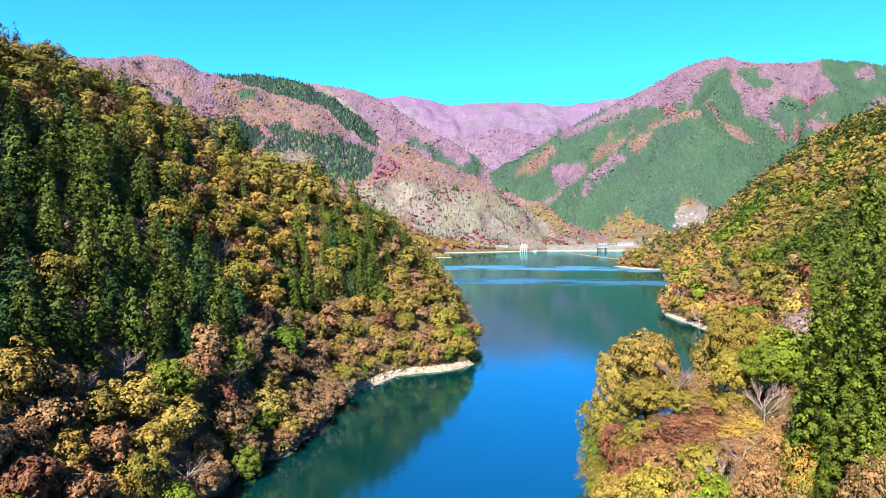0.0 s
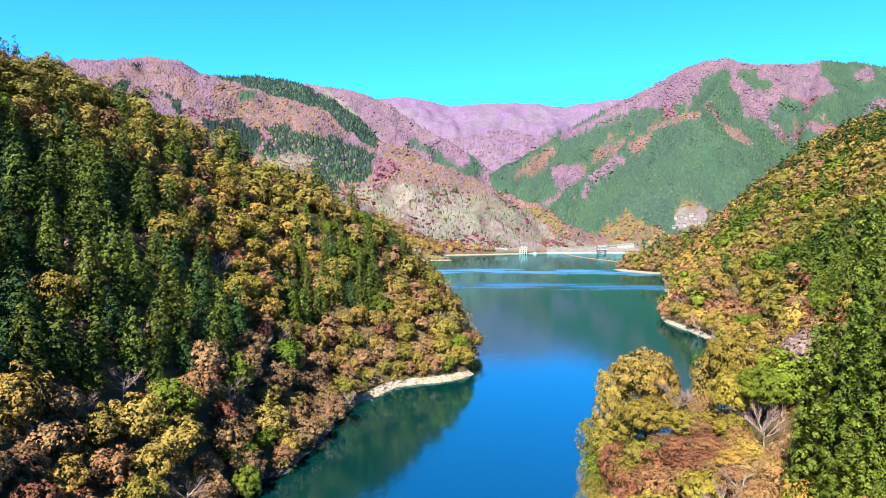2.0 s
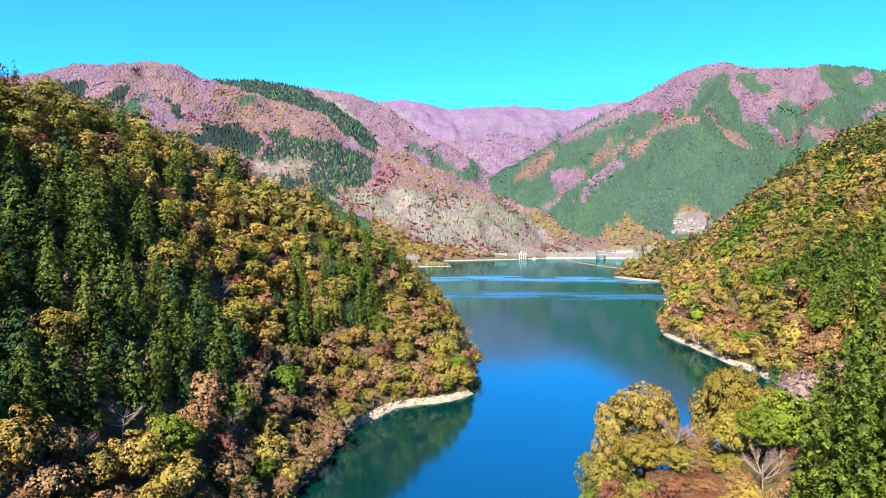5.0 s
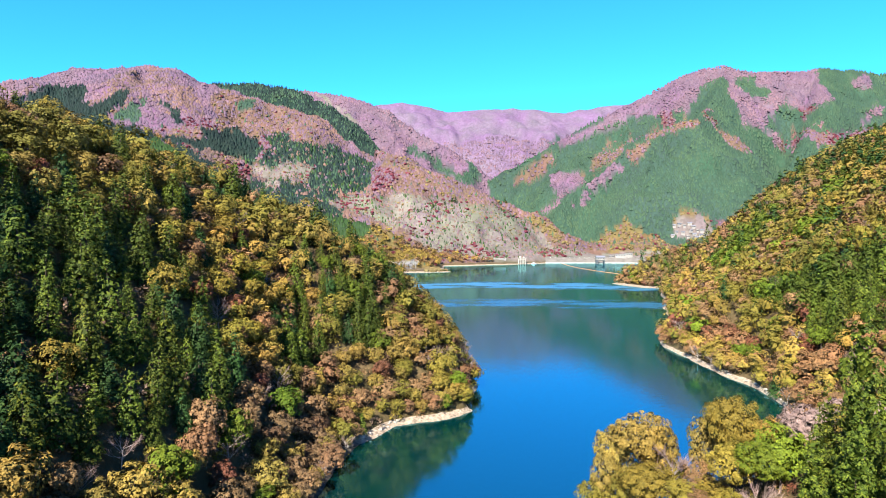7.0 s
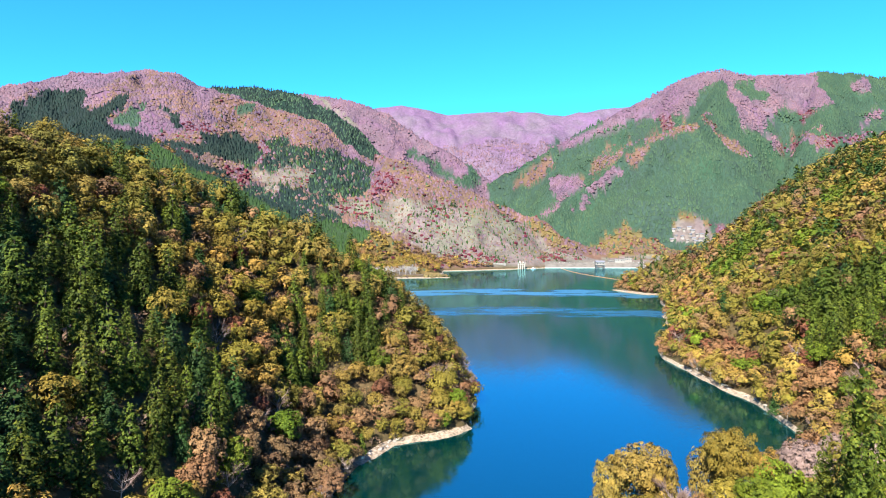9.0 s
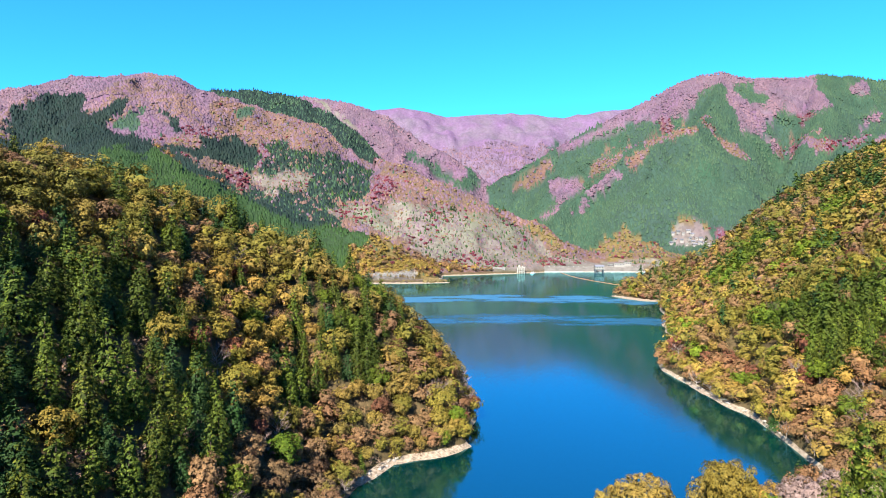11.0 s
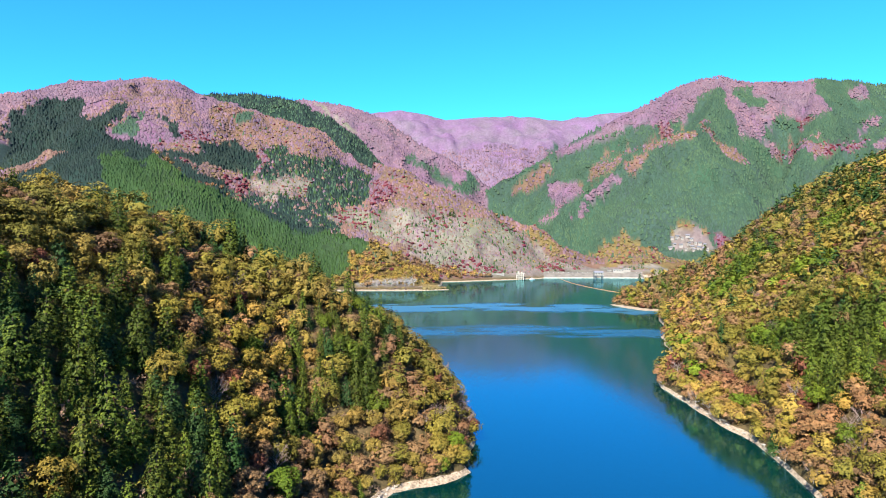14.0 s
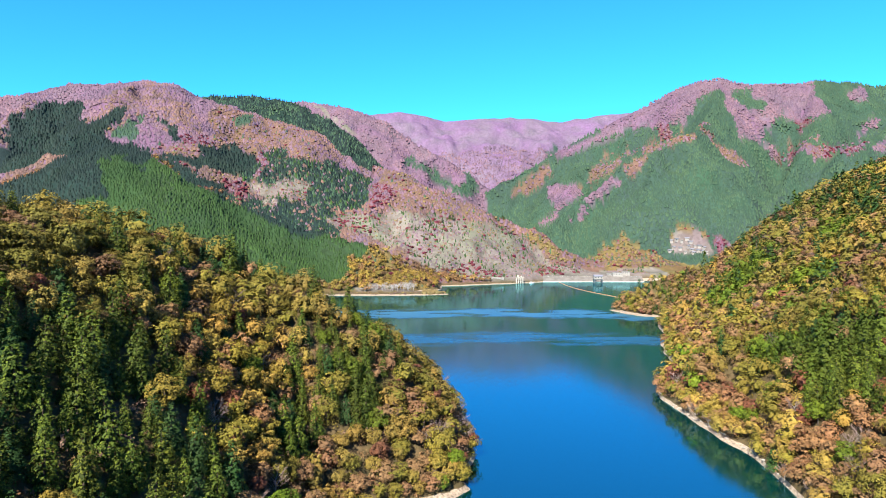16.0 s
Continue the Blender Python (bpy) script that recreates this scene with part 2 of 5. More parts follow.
GREEN_RIDGE = (0.72, 1.25, [(-1158, 1250, 90), (-950, 1270, 144), (-844, 1265, 182), (-778, 1260, 220), (-697, 1255, 260), (-640, 1250, 273), (-573, 1245, 261), (-495, 1240, 207), (-414, 1230, 169), (-308, 1245, 135), (-195, 1240, 103), (-95, 1215, 73), (-42, 1180, 34)])
FAR_LEFT = (0.6, 1.15, [(-1828, 1900, 288), (-1538, 1920, 393), (-1340, 1930, 481), (-1236, 1930, 522), (-1116, 1930, 550), (-995, 1930, 560), (-883, 1930, 565), (-805, 1930, 550), (-737, 1930, 522), (-673, 1920, 492), (-552, 1890, 456), (-411, 1860, 414), (-290, 1830, 352), (-221, 1800, 308)])
PALE_SPUR = (0.54, 1.1, [(-221, 1800, 310), (-119, 1720, 270), (-11, 1660, 218), (105, 1620, 165), (204, 1600, 127), (310, 1560, 71), (376, 1500, 24), (400, 1480, -1)])
MID_LEFT = (0.6, 1.1, [(-805, 1930, 550), (-719, 1800, 391), (-611, 1640, 263), (-479, 1500, 209), (-379, 1380, 127)])
DARK_RIDGE = (1.0, 1.1, [(-1177, 2500, 636), (-891, 2450, 630), (-707, 2420, 628), (-594, 2400, 615), (-504, 2380, 583), (-414, 2350, 529), (-323, 2300, 438), (-256, 2250, 362)])
LONG_RIDGE = (0.8, 1.1, [(-1112, 3300, 777), (-668, 3150, 755), (-429, 3050, 699), (-259, 2980, 626), (-150, 2920, 543), (-19, 2850, 456), (107, 2800, 380), (183, 2750, 316)])
FAR_RIDGE = (0.55, 1.1, [(-1833, 4300, 982), (-806, 4150, 859), (-425, 4050, 845), (-241, 4000, 864), (-98, 4000, 836), (45, 4000, 800), (438, 4000, 821), (759, 4000, 800), (1009, 4000, 836), (1206, 4000, 850), (1960, 4200, 924)])
RIGHT_PEAK = (1.2, 1.12, [(146, 2700, 257), (292, 2672, 334), (431, 2641, 414), (544, 2618, 481), (655, 2596, 541), (767, 2584, 580), (875, 2560, 633), (947, 2510, 668), (1020, 2470, 692), (1088, 2450, 700), (1187, 2450, 680), (1318, 2450, 678), (1455, 2460, 687), (1587, 2460, 685), (1736, 2460, 667), (2010, 2440, 613), (2365, 2360, 459)])
GREEN_CONE = (1.2, 1.1, [(1084, 2440, 689), (952, 2200, 533), (801, 1990, 421), (751, 1880, 303), (715, 1800, 182), (685, 1740, 86)])
CONE_WING = (1.1, 1.1, [(789, 1960, 418), (600, 1960, 345), (487, 1930, 250), (409, 1890, 196), (337, 1820, 133)])
EAST_SPUR = (1.1, 1.1, [(1444, 2440, 674), (1291, 2150, 466), (1045, 1880, 286), (985, 1800, 198), (922, 1700, 102)])
EAST_SPUR_2 = (1.05, 1.1, [(1872, 2430, 613), (1432, 2050, 412), (1194, 1850, 349), (1098, 1750, 242)])
NOTCH_HILL = (0.5, 1.2, [(402, 1540, 18), (433, 1560, 47), (478, 1600, 74), (560, 1640, 62)])
RIDGES = [LEFT_HILL, LEFT_NOSE, RIGHT_HILL, RIGHT_SPUR, RIGHT_POINT, NEAR_RIGHT, NEAR_BACK, BACK_HILL, GREEN_RIDGE, FAR_LEFT, PALE_SPUR, MID_LEFT, DARK_RIDGE, LONG_RIDGE, FAR_RIDGE, RIGHT_PEAK, GREEN_CONE, CONE_WING, EAST_SPUR, EAST_SPUR_2, NOTCH_HILL]
SPIT = (0.25, 1.0, [(-300, 1135, 16), (-150, 1108, 12), (-60, 1095, 9), (0, 1086, 4)])
SHELF = (0.22, 1.0, [(244, 856, 2.5), (268, 816, 4), (320, 806, 8)])
NOSE_SHORE = (0.45, 1.0, [(8, 266, 2.6), (-4, 260, 4), (-25, 252, 4.5), (-40, 228, 5), (-45, 207, 5), (-48, 164, 4)])
EAST_SHORE = (0.5, 1.0, [(149, 387, 2), (153, 352, 3.6), (157, 320, 4), (161, 292, 4)])
EAST_SHORE_2 = (0.5, 1.0, [(221, 606, 4), (204, 530, 4.5), (203, 486, 4)])
RIDGES += [SPIT, SHELF, NOSE_SHORE, EAST_SHORE, EAST_SHORE_2]
WOODS = []


def woods(kind, near, beyond, *outline):
    """A stand of one kind of wood on the far slopes: its outline in x and height, between two distances."""
    WOODS.append((kind, near, beyond, outline))


woods("mauve", 1350, 2650, (455, 440), (560, 530), (736, 620), (900, 700), (1079, 790), (1171, 760), (1470, 760), (1400, 594), (1401, 531), (1278, 500), (1250, 525), (1172, 478), (1151, 436), (1177, 404), (1205, 358), (1164, 321), (1146, 338), (1145, 396), (1097, 433), (1017, 418), (1023, 480), (1036, 542), (1074, 604), (1041, 634), (967, 594), (917, 504), (874, 517), (793, 511), (705, 489), (611, 449), (490, 393))
woods("cedar", 1350, 2650, (1121, 651), (1191, 655), (1184, 606), (1229, 596), (1197, 553), (1132, 544), (1104, 590))
woods("wine", 1350, 2650, (839, 519), (871, 519), (872, 464), (847, 451), (831, 471))
woods("rust", 1350, 2650, (550, 283), (576, 313), (654, 363), (881, 469), (919, 485), (814, 419), (783, 394), (726, 377), (644, 332), (581, 287))
woods("rust", 1350, 2650, (839, 440), (880, 429), (940, 374), (991, 319), (955, 314), (912, 370), (844, 417))
woods("rust", 1350, 2650, (474, 219), (603, 318), (646, 393), (685, 429), (713, 426), (586, 318), (571, 290), (550, 286), (690, 398), (655, 361), (505, 252), (495, 219))
woods("mauve", 1350, 2650, (411, 260), (455, 290), (511, 286), (556, 254), (489, 219), (456, 192), (408, 162), (379, 134), (444, 161), (442, 201), (415, 238))
woods("rust", 1350, 2650, (300, 255), (365, 321), (438, 385), (459, 369), (409, 308), (412, 285), (356, 263))
woods("mauve", 1350, 2650, (1560, 634), (1612, 654), (1637, 615), (1595, 577), (1545, 587))
woods("mauve", 1350, 2650, (1523, 492), (1582, 516), (1601, 505), (1361, 342), (1329, 357), (1500, 435))
woods("wine", 1350, 2650, (1177, 356), (1274, 386), (1359, 387), (1187, 326), (1221, 327), (1169, 336))
woods("rust", 1350, 2650, (1197, 342), (1218, 365), (1237, 406), (1293, 435), (1263, 407), (1159, 359), (1144, 335))
woods("wine", 1350, 2650, (1273, 501), (1307, 506), (1269, 453), (1258, 449))
woods("gold", 1350, 2650, (475, 72), (500, 89), (559, 74), (536, 47), (454, 12), (388, 9))
woods("gold", 1350, 2650, (632, 92), (663, 128), (713, 113), (720, 92), (670, 99))
woods("pale", 1350, 2650, (628, 90), (665, 116), (707, 106), (715, 73), (712, 45), (657, 43), (625, 63))
woods("wine", 1350, 2650, (718, 64), (746, 99), (772, 64), (735, 40))
woods("rust", 1400, 2150, (-624, 446), (-602, 468), (-577, 461), (-495, 437), (-442, 420), (-382, 387), (-341, 355), (-328, 302), (-370, 307), (-404, 299), (-450, 332), (-514, 336), (-553, 331), (-571, 313), (-609, 317), (-634, 307), (-691, 302), (-707, 313), (-652, 316), (-584, 320), (-597, 369))
woods("dark", 1400, 2150, (-1067, 358), (-1055, 371), (-1064, 408), (-1034, 431), (-1001, 449), (-958, 454), (-919, 437), (-917, 387), (-869, 371), (-848, 385), (-831, 407), (-818, 439), (-784, 393), (-795, 368), (-792, 341), (-776, 320), (-719, 316), (-678, 299), (-571, 256), (-478, 199), (-583, 192), (-910, 208))
woods("rust", 1400, 2150, (-796, 341), (-794, 360), (-781, 384), (-775, 355), (-782, 335))
woods("cedar", 1400, 2150, (-780, 338), (-781, 373), (-768, 389), (-731, 365), (-713, 334), (-730, 329), (-764, 327))
woods("cedar", 1400, 2150, (-780, 410), (-757, 418), (-745, 393), (-764, 387))
woods("dark", 1400, 2150, (-721, 411), (-701, 398), (-647, 348), (-633, 327), (-650, 318), (-669, 345), (-706, 383))
woods("wine", 1400, 2150, (-649, 339), (-633, 350), (-614, 366), (-590, 333), (-601, 313), (-632, 316))
woods("cedar", 1400, 2150, (-572, 412), (-546, 443), (-532, 417), (-560, 405))
woods("dark", 1400, 2150, (-1600, 0), (-880, 0), (-880, 300), (-1600, 330))
woods("rust", 1230, 1760, (-669, 303), (-598, 309), (-514, 336), (-335, 328), (-305, 227), (-346, 227), (-462, 222), (-410, 151), (-471, 193))
woods("dark", 1230, 1600, (-520, 225), (-430, 183), (-377, 162), (-319, 196), (-270, 188), (-220, 100), (-300, 60), (-520, 60))
woods("dark", 1230, 1760, (-666, 296), (-622, 297), (-582, 281), (-567, 291), (-576, 317), (-556, 341), (-520, 335), (-481, 317), (-446, 246), (-470, 224), (-487, 233), (-520, 253), (-556, 268), (-536, 215), (-476, 199), (-568, 241), (-537, 243))
woods("dark", 1230, 1760, (-455, 324), (-426, 335), (-404, 299), (-326, 293), (-282, 149), (-377, 155), (-382, 174), (-425, 231))
woods("dark", 1230, 1760, (-371, 276), (-224, 310), (-192, 252), (-169, 189), (-179, 163), (-259, 157), (-286, 143), (-318, 148), (-344, 208))
woods("pale", 1230, 1760, (-459, 221), (-447, 236), (-409, 220), (-371, 234), (-327, 227), (-320, 193), (-336, 173), (-376, 194), (-392, 166), (-439, 192))
woods("wine", 1230, 1760, (-479, 297), (-456, 319), (-430, 278), (-434, 238), (-450, 253))
woods("wine", 1230, 1760, (-488, 218), (-471, 226), (-447, 206), (-441, 183), (-466, 192))
woods("wine", 1230, 1760, (-227, 145), (-211, 158), (-160, 146), (-149, 130), (-197, 133))
woods("pale", 1230, 1760, (-272, 148), (-224, 158), (-166, 142), (-120, 173), (-24, 159), (30, 147), (112, 131), (187, 113), (223, 78), (245, 45), (255, 20), (170, 14), (2, 17), (-44, 27), (-57, 62), (-166, 109), (-230, 115))
woods("gold", 1230, 1760, (212, 97), (242, 102), (283, 71), (314, 44), (268, 39), (226, 58))
woods("wine", 1230, 1760, (-176, 221), (-128, 230), (-101, 190), (-158, 170))
woods("cedar", 2100, 4700, (-157, 409), (-91, 373), (5, 300), (109, 241), (198, 282), (155, 345), (140, 435), (116, 312), (78, 288), (-7, 352), (-113, 433))
woods("cedar", 2100, 4700, (664, 606), (656, 534), (641, 492), (524, 435))
woods("pale", 2100, 4700, (-647, 748), (-600, 731), (-399, 577), (-337, 500), (-424, 576))
woods("pale", 1000, 1115, (-150, -5), (-36, -5), (-30, 30), (-150, 30))


def lattice(x, y, seed):
    h = np.sin(x * 127.1 + y * 311.7 + seed * 74.7) * 43758.5453
    return h - np.floor(h)


def value_noise(x, y, seed=0):
    xi, yi = np.floor(x), np.floor(y)
    u, v = x - xi, y - yi
    u, v = u * u * (3 - 2 * u), v * v * (3 - 2 * v)
    a, b = lattice(xi, yi, seed), lattice(xi + 1, yi, seed)
    c, d = lattice(xi, yi + 1, seed), lattice(xi + 1, yi + 1, seed)
    return (a + (b - a) * u) * (1 - v) + (c + (d - c) * u) * v


def fbm(x, y, size, octaves=4, seed=0):
    total, amp, norm = np.zeros_like(x), 1.0, 0.0
    for k in range(octaves):
        total += amp * (value_noise(x / size * 2 ** k, y / size * 2 ** k, seed + k) - 0.5)
        norm += amp
        amp *= 0.5
    return total / norm * 2


def ridge_height(ridge, x, y):
    slope, power, pts = ridge
    best, out = np.full_like(x, -1e4), np.ones_like(x)
    for (x0, y0, z0), (x1, y1, z1) in zip(pts[:-1], pts[1:]):
        dx, dy = x1 - x0, y1 - y0
        t = np.clip(((x - x0) * dx + (y - y0) * dy) / (dx * dx + dy * dy), 0, 1)
        zc = np.maximum(z0 + t * (z1 - z0), 1.0)
        dist = np.hypot(x - x0 - t * dx, y - y0 - t * dy)
        w = zc / slope
        h = zc * (1 - np.where(dist < w, (dist / w) ** power, 1 + power * (dist / w - 1)))
        out = np.where(h > best, dist / w, out)
        best = np.maximum(best, h)
    return best, out


def land(x, y):
    """Height of the ground, and which crest line owns the place."""
    x, y = np.asarray(x, float), np.asarray(y, float)
    floor = -12 + 24 * np.clip((y - 1336 - 55 * np.clip((x - 95) / 20, 0, 1)) / 30, 0, 1)
    top, owner = floor.copy(), np.full(x.shape, -1)
    soft, down = np.zeros_like(x), np.ones_like(x)
    heights = []
    for i, r in enumerate(RIDGES):
        h, out = ridge_height(r, x, y)
        heights.append(h)
        down = np.where(h > top, out, down)
        owner = np.where(h > top, i, owner)
        top = np.maximum(top, h)
    k = 3.0 + np.clip(np.hypot(x, y) - 600, 0, 1e9) * 0.006
    for h in heights:
        soft += np.exp(np.clip((h - top) / k, -30, 0))
    soft += np.exp(np.clip((floor - top) / k, -30, 0))
    z = top + np.minimum(k * np.log(soft), 3 * k) * np.clip(top / 20, 0, 1)
    far = np.clip((np.hypot(x, y) - 500) / 1500, 0, 1)
    rise = np.clip(z / (25 + 60 * far), 0, 1) * np.clip(down * 5 + 0.15, 0, 1)
    rough = fbm(x, y, 55, 4, 3) * 7 * (1 - 0.3 * far) + far * (fbm(x, y, 330, 4, 9) * 40 + 16 - 100 * np.abs(fbm(x, y, 240, 4, 21)) - 60 * np.abs(fbm(x, y, 100, 3, 27)))
    z = z + rise * rough + np.clip(1 - np.abs(z) / 6, 0, 1) * fbm(x, y, 14, 3, 5) * 1.6
    return z, owner


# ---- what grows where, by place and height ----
# bluish distance haze is put into these colours, most on the farthest ridge
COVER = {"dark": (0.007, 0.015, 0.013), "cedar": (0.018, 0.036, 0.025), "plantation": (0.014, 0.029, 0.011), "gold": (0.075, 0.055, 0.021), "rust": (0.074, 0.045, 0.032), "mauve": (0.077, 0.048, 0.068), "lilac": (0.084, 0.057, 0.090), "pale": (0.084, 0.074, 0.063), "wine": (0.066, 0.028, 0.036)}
KINDS = list(COVER)
OWN_KIND = {}
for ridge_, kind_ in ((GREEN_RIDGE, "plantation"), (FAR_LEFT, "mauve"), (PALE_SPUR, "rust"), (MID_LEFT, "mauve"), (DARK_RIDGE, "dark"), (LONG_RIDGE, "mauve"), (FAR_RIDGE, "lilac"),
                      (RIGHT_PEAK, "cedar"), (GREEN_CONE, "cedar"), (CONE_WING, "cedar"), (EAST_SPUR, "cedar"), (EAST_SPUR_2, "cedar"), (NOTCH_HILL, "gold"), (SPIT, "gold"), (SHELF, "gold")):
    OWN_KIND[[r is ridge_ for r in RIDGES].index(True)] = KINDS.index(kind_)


def cover(x, y, z, owner):
    """Index into KINDS of the vegetation at each place."""
    kind = np.full(x.shape, KINDS.index("gold"))
    for i, k in OWN_KIND.items():
        kind = np.where(owner == i, k, kind)
    s = 0.8 * z + 0.5 * y
    wx = x + fbm(x, s, 60, 4, 40) * 26 + fbm(x, s, 14, 2, 47) * 9
    wz = z + fbm(x, s, 60, 4, 44) * 20 + fbm(x, s, 14, 2, 49) * 6
    for name, near, beyond, outline in WOODS:
        inside = np.zeros(x.shape, bool)
        for (x0, z0), (x1, z1) in zip(outline, outline[1:] + outline[:1]):
            if z0 != z1:
                inside ^= ((z0 > wz) != (z1 > wz)) & (wx < x0 + (wz - z0) * (x1 - x0) / (z1 - z0))
        kind = np.where(inside & (y > near) & (y < beyond), KINDS.index(name), kind)
    kind = np.where((y > 1290) & (y < 1480) & (x > 40) & (x < 520) & (z < 30), KINDS.index("pale"), kind)
    kind = np.where((owner == GREEN_OWNER) & ((x + fbm(x, y, 60, 4, 50) * 60 > -200 + 0.8 * z) | (z + fbm(x, y, 40, 3, 51) * 12 < 20)), KINDS.index("gold"), kind)
    kind = np.where((owner == GREEN_OWNER) & (x + fbm(x, y, 50, 4, 58) * 120 < -590), KINDS.index("dark"), kind)
    return kind


GREEN_OWNER = [r is GREEN_RIDGE for r in RIDGES].index(True)


def terrain():
    az = np.concatenate([np.linspace(-40, 40, 330), np.linspace(41, 319, 61)[1:-1]])
    rad = np.concatenate([np.arange(12, 60, 6), np.arange(60, 450, 4.2), np.arange(450, 1000, 9), np.arange(1000, 2300, 11), np.arange(2300, 4900, 26)])
    a, r = np.meshgrid(np.radians(az), rad)
    x, y = (r * np.sin(a)).ravel(), (r * np.cos(a)).ravel()
    z, owner = land(x, y)
    n, m = len(rad), len(az)
    idx = np.arange(n * m).reshape(n, m)
    nxt = np.roll(idx, -1, axis=1)
    quads = np.stack([idx[:-1], nxt[:-1], nxt[1:], idx[1:]], -1).reshape(-1, 4)[:, ::-1]
    me = bpy.data.meshes.new("ground")
    hub = n * m
    faces = quads.tolist() + [(hub, int(nxt[0, i]), int(idx[0, i])) for i in range(m)]
    me.from_pydata(np.column_stack([np.append(x, 0), np.append(y, 0), np.append(z, -12)]).tolist(), [], faces)
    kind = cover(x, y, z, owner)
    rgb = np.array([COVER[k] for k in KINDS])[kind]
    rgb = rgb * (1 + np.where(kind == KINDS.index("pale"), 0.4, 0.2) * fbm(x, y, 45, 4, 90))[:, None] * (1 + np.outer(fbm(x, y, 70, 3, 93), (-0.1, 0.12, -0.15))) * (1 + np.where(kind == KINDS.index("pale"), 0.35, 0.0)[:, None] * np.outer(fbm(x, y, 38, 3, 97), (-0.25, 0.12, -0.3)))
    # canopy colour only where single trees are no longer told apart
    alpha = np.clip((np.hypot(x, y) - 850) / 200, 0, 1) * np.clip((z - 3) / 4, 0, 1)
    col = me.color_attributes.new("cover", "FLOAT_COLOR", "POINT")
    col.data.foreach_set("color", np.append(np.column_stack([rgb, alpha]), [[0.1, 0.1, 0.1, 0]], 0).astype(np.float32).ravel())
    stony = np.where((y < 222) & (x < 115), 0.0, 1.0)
    at = me.attributes.new("stony", "FLOAT", "POINT")
    at.data.foreach_set("value", np.append(stony, 0).astype(np.float32))
    me.polygons.foreach_set("use_smooth", np.ones(len(faces), bool))
    me.materials.append(GROUND)
    return tagged(new("ground", me), "steep valley sides of leaf litter, soil and stony shore", "ground", kind="structure")


terrain()


def lake():
    me = bpy.data.meshes.new("water")
    me.from_pydata([(-1100, -900, 0), (900, -900, 0), (900, 1352, 0), (-1100, 1352, 0)], [], [(0, 1, 2, 3)])
    me.materials.append(WATER)
    return tagged(new("water", me), "deep blue reservoir water, calm with rippled streaks", "water", kind="structure")


lake()

# ---- trees ----
def unit(v):
    return v / np.maximum(np.linalg.norm(v, axis=-1, keepdims=True), 1e-9)


ICO = bmesh.new()
bmesh.ops.create_icosphere(ICO, subdivisions=1, radius=1)
ICO_V = np.array([v.co for v in ICO.verts])
ICO_T = np.array([[v.index for v in f.verts] for f in ICO.faces])
ICO.free()


def leaves(points, normals, size, g, quad=True, ragged=0.42):
    """A small kite or triangle of foliage at each point, lying across its normal."""
    n = len(points)
    nor = unit(normals + g.normal(0, ragged, (n, 3)))
    side = unit(np.cross(nor, g.normal(0, 1, (n, 3))))
    along = np.cross(nor, side)
    s = (size * g.uniform(0.6, 1.35, (n, 1)))
    if quad:
        v = np.stack([points - along * s, points + side * s * 0.62 + nor * s * 0.2, points + along * s * 0.95, points - side * s * 0.62 + nor * s * 0.12], 1)
        t = np.array([[0, 1, 2], [0, 2, 3]])
        return v.reshape(-1, 3), (t[None] + 4 * np.arange(n)[:, None, None]).reshape(-1, 3)
    v = np.stack([points - along * s * 0.8 - side * s * 0.8, points + side * s * 0.8 - along * s * 0.5, points + along * s], 1)
    return v.reshape(-1, 3), np.arange(3 * n).reshape(-1, 3)


def join(parts):
    vs, ts, k = [], [], 0
    for v, t in parts:
        vs.append(v)
        ts.append(t + k)
        k += len(v)
    return np.concatenate(vs), np.concatenate(ts)


def tube(pts, radii, sides=6):
    """A tapered limb along pts."""
    pts = np.asarray(pts, float)
    ring = []
    for i, p in enumerate(pts):
        d = unit(pts[min(i + 1, len(pts) - 1)] - pts[max(i - 1, 0)])
        u = unit(np.cross(d, (0.3, 0.9, 0.1)))
        w = np.cross(d, u)
        a = np.arange(sides) * 2 * np.pi / sides
        ring.append(p + radii[i] * (np.cos(a)[:, None] * u + np.sin(a)[:, None] * w))
    v = np.concatenate(ring)
    t = []
    for i in range(len(pts) - 1):
        for j in range(sides):
            a, b = i * sides + j, i * sides + (j + 1) % sides
            t += [(a, b, a + sides), (b, b + sides, a + sides)]
    return v, np.array(t)


def loose(soup):
    """The same faces, each with corners of its own."""
    v, t = soup
    return v[t].reshape(-1, 3), np.arange(t.size).reshape(-1, 3)


def lobes_crown(centres, radii, count, size, g, axis, ragged=0.35, squash=0.78, round_=0.25):
    """Foliage on the outside of many overlapping clumps."""
    parts = []
    share = radii ** 2 / np.sum(radii ** 2)
    for c, r, s, a in zip(centres, radii, share, np.broadcast_to(axis, centres.shape)):
        k = max(int(count * s), 5)
        out = unit(c - a)
        d = unit(g.normal(0, 1, (k, 3)) + out * 0.8 + (0, 0, 0.35))
        p = c + d * r * g.uniform(0.8, 1.12, (k, 1)) * (1, 1, squash)
        parts.append(leaves(p, d + out * round_ + (0, 0, 0.2), size, g, False, ragged))
    return join(parts)


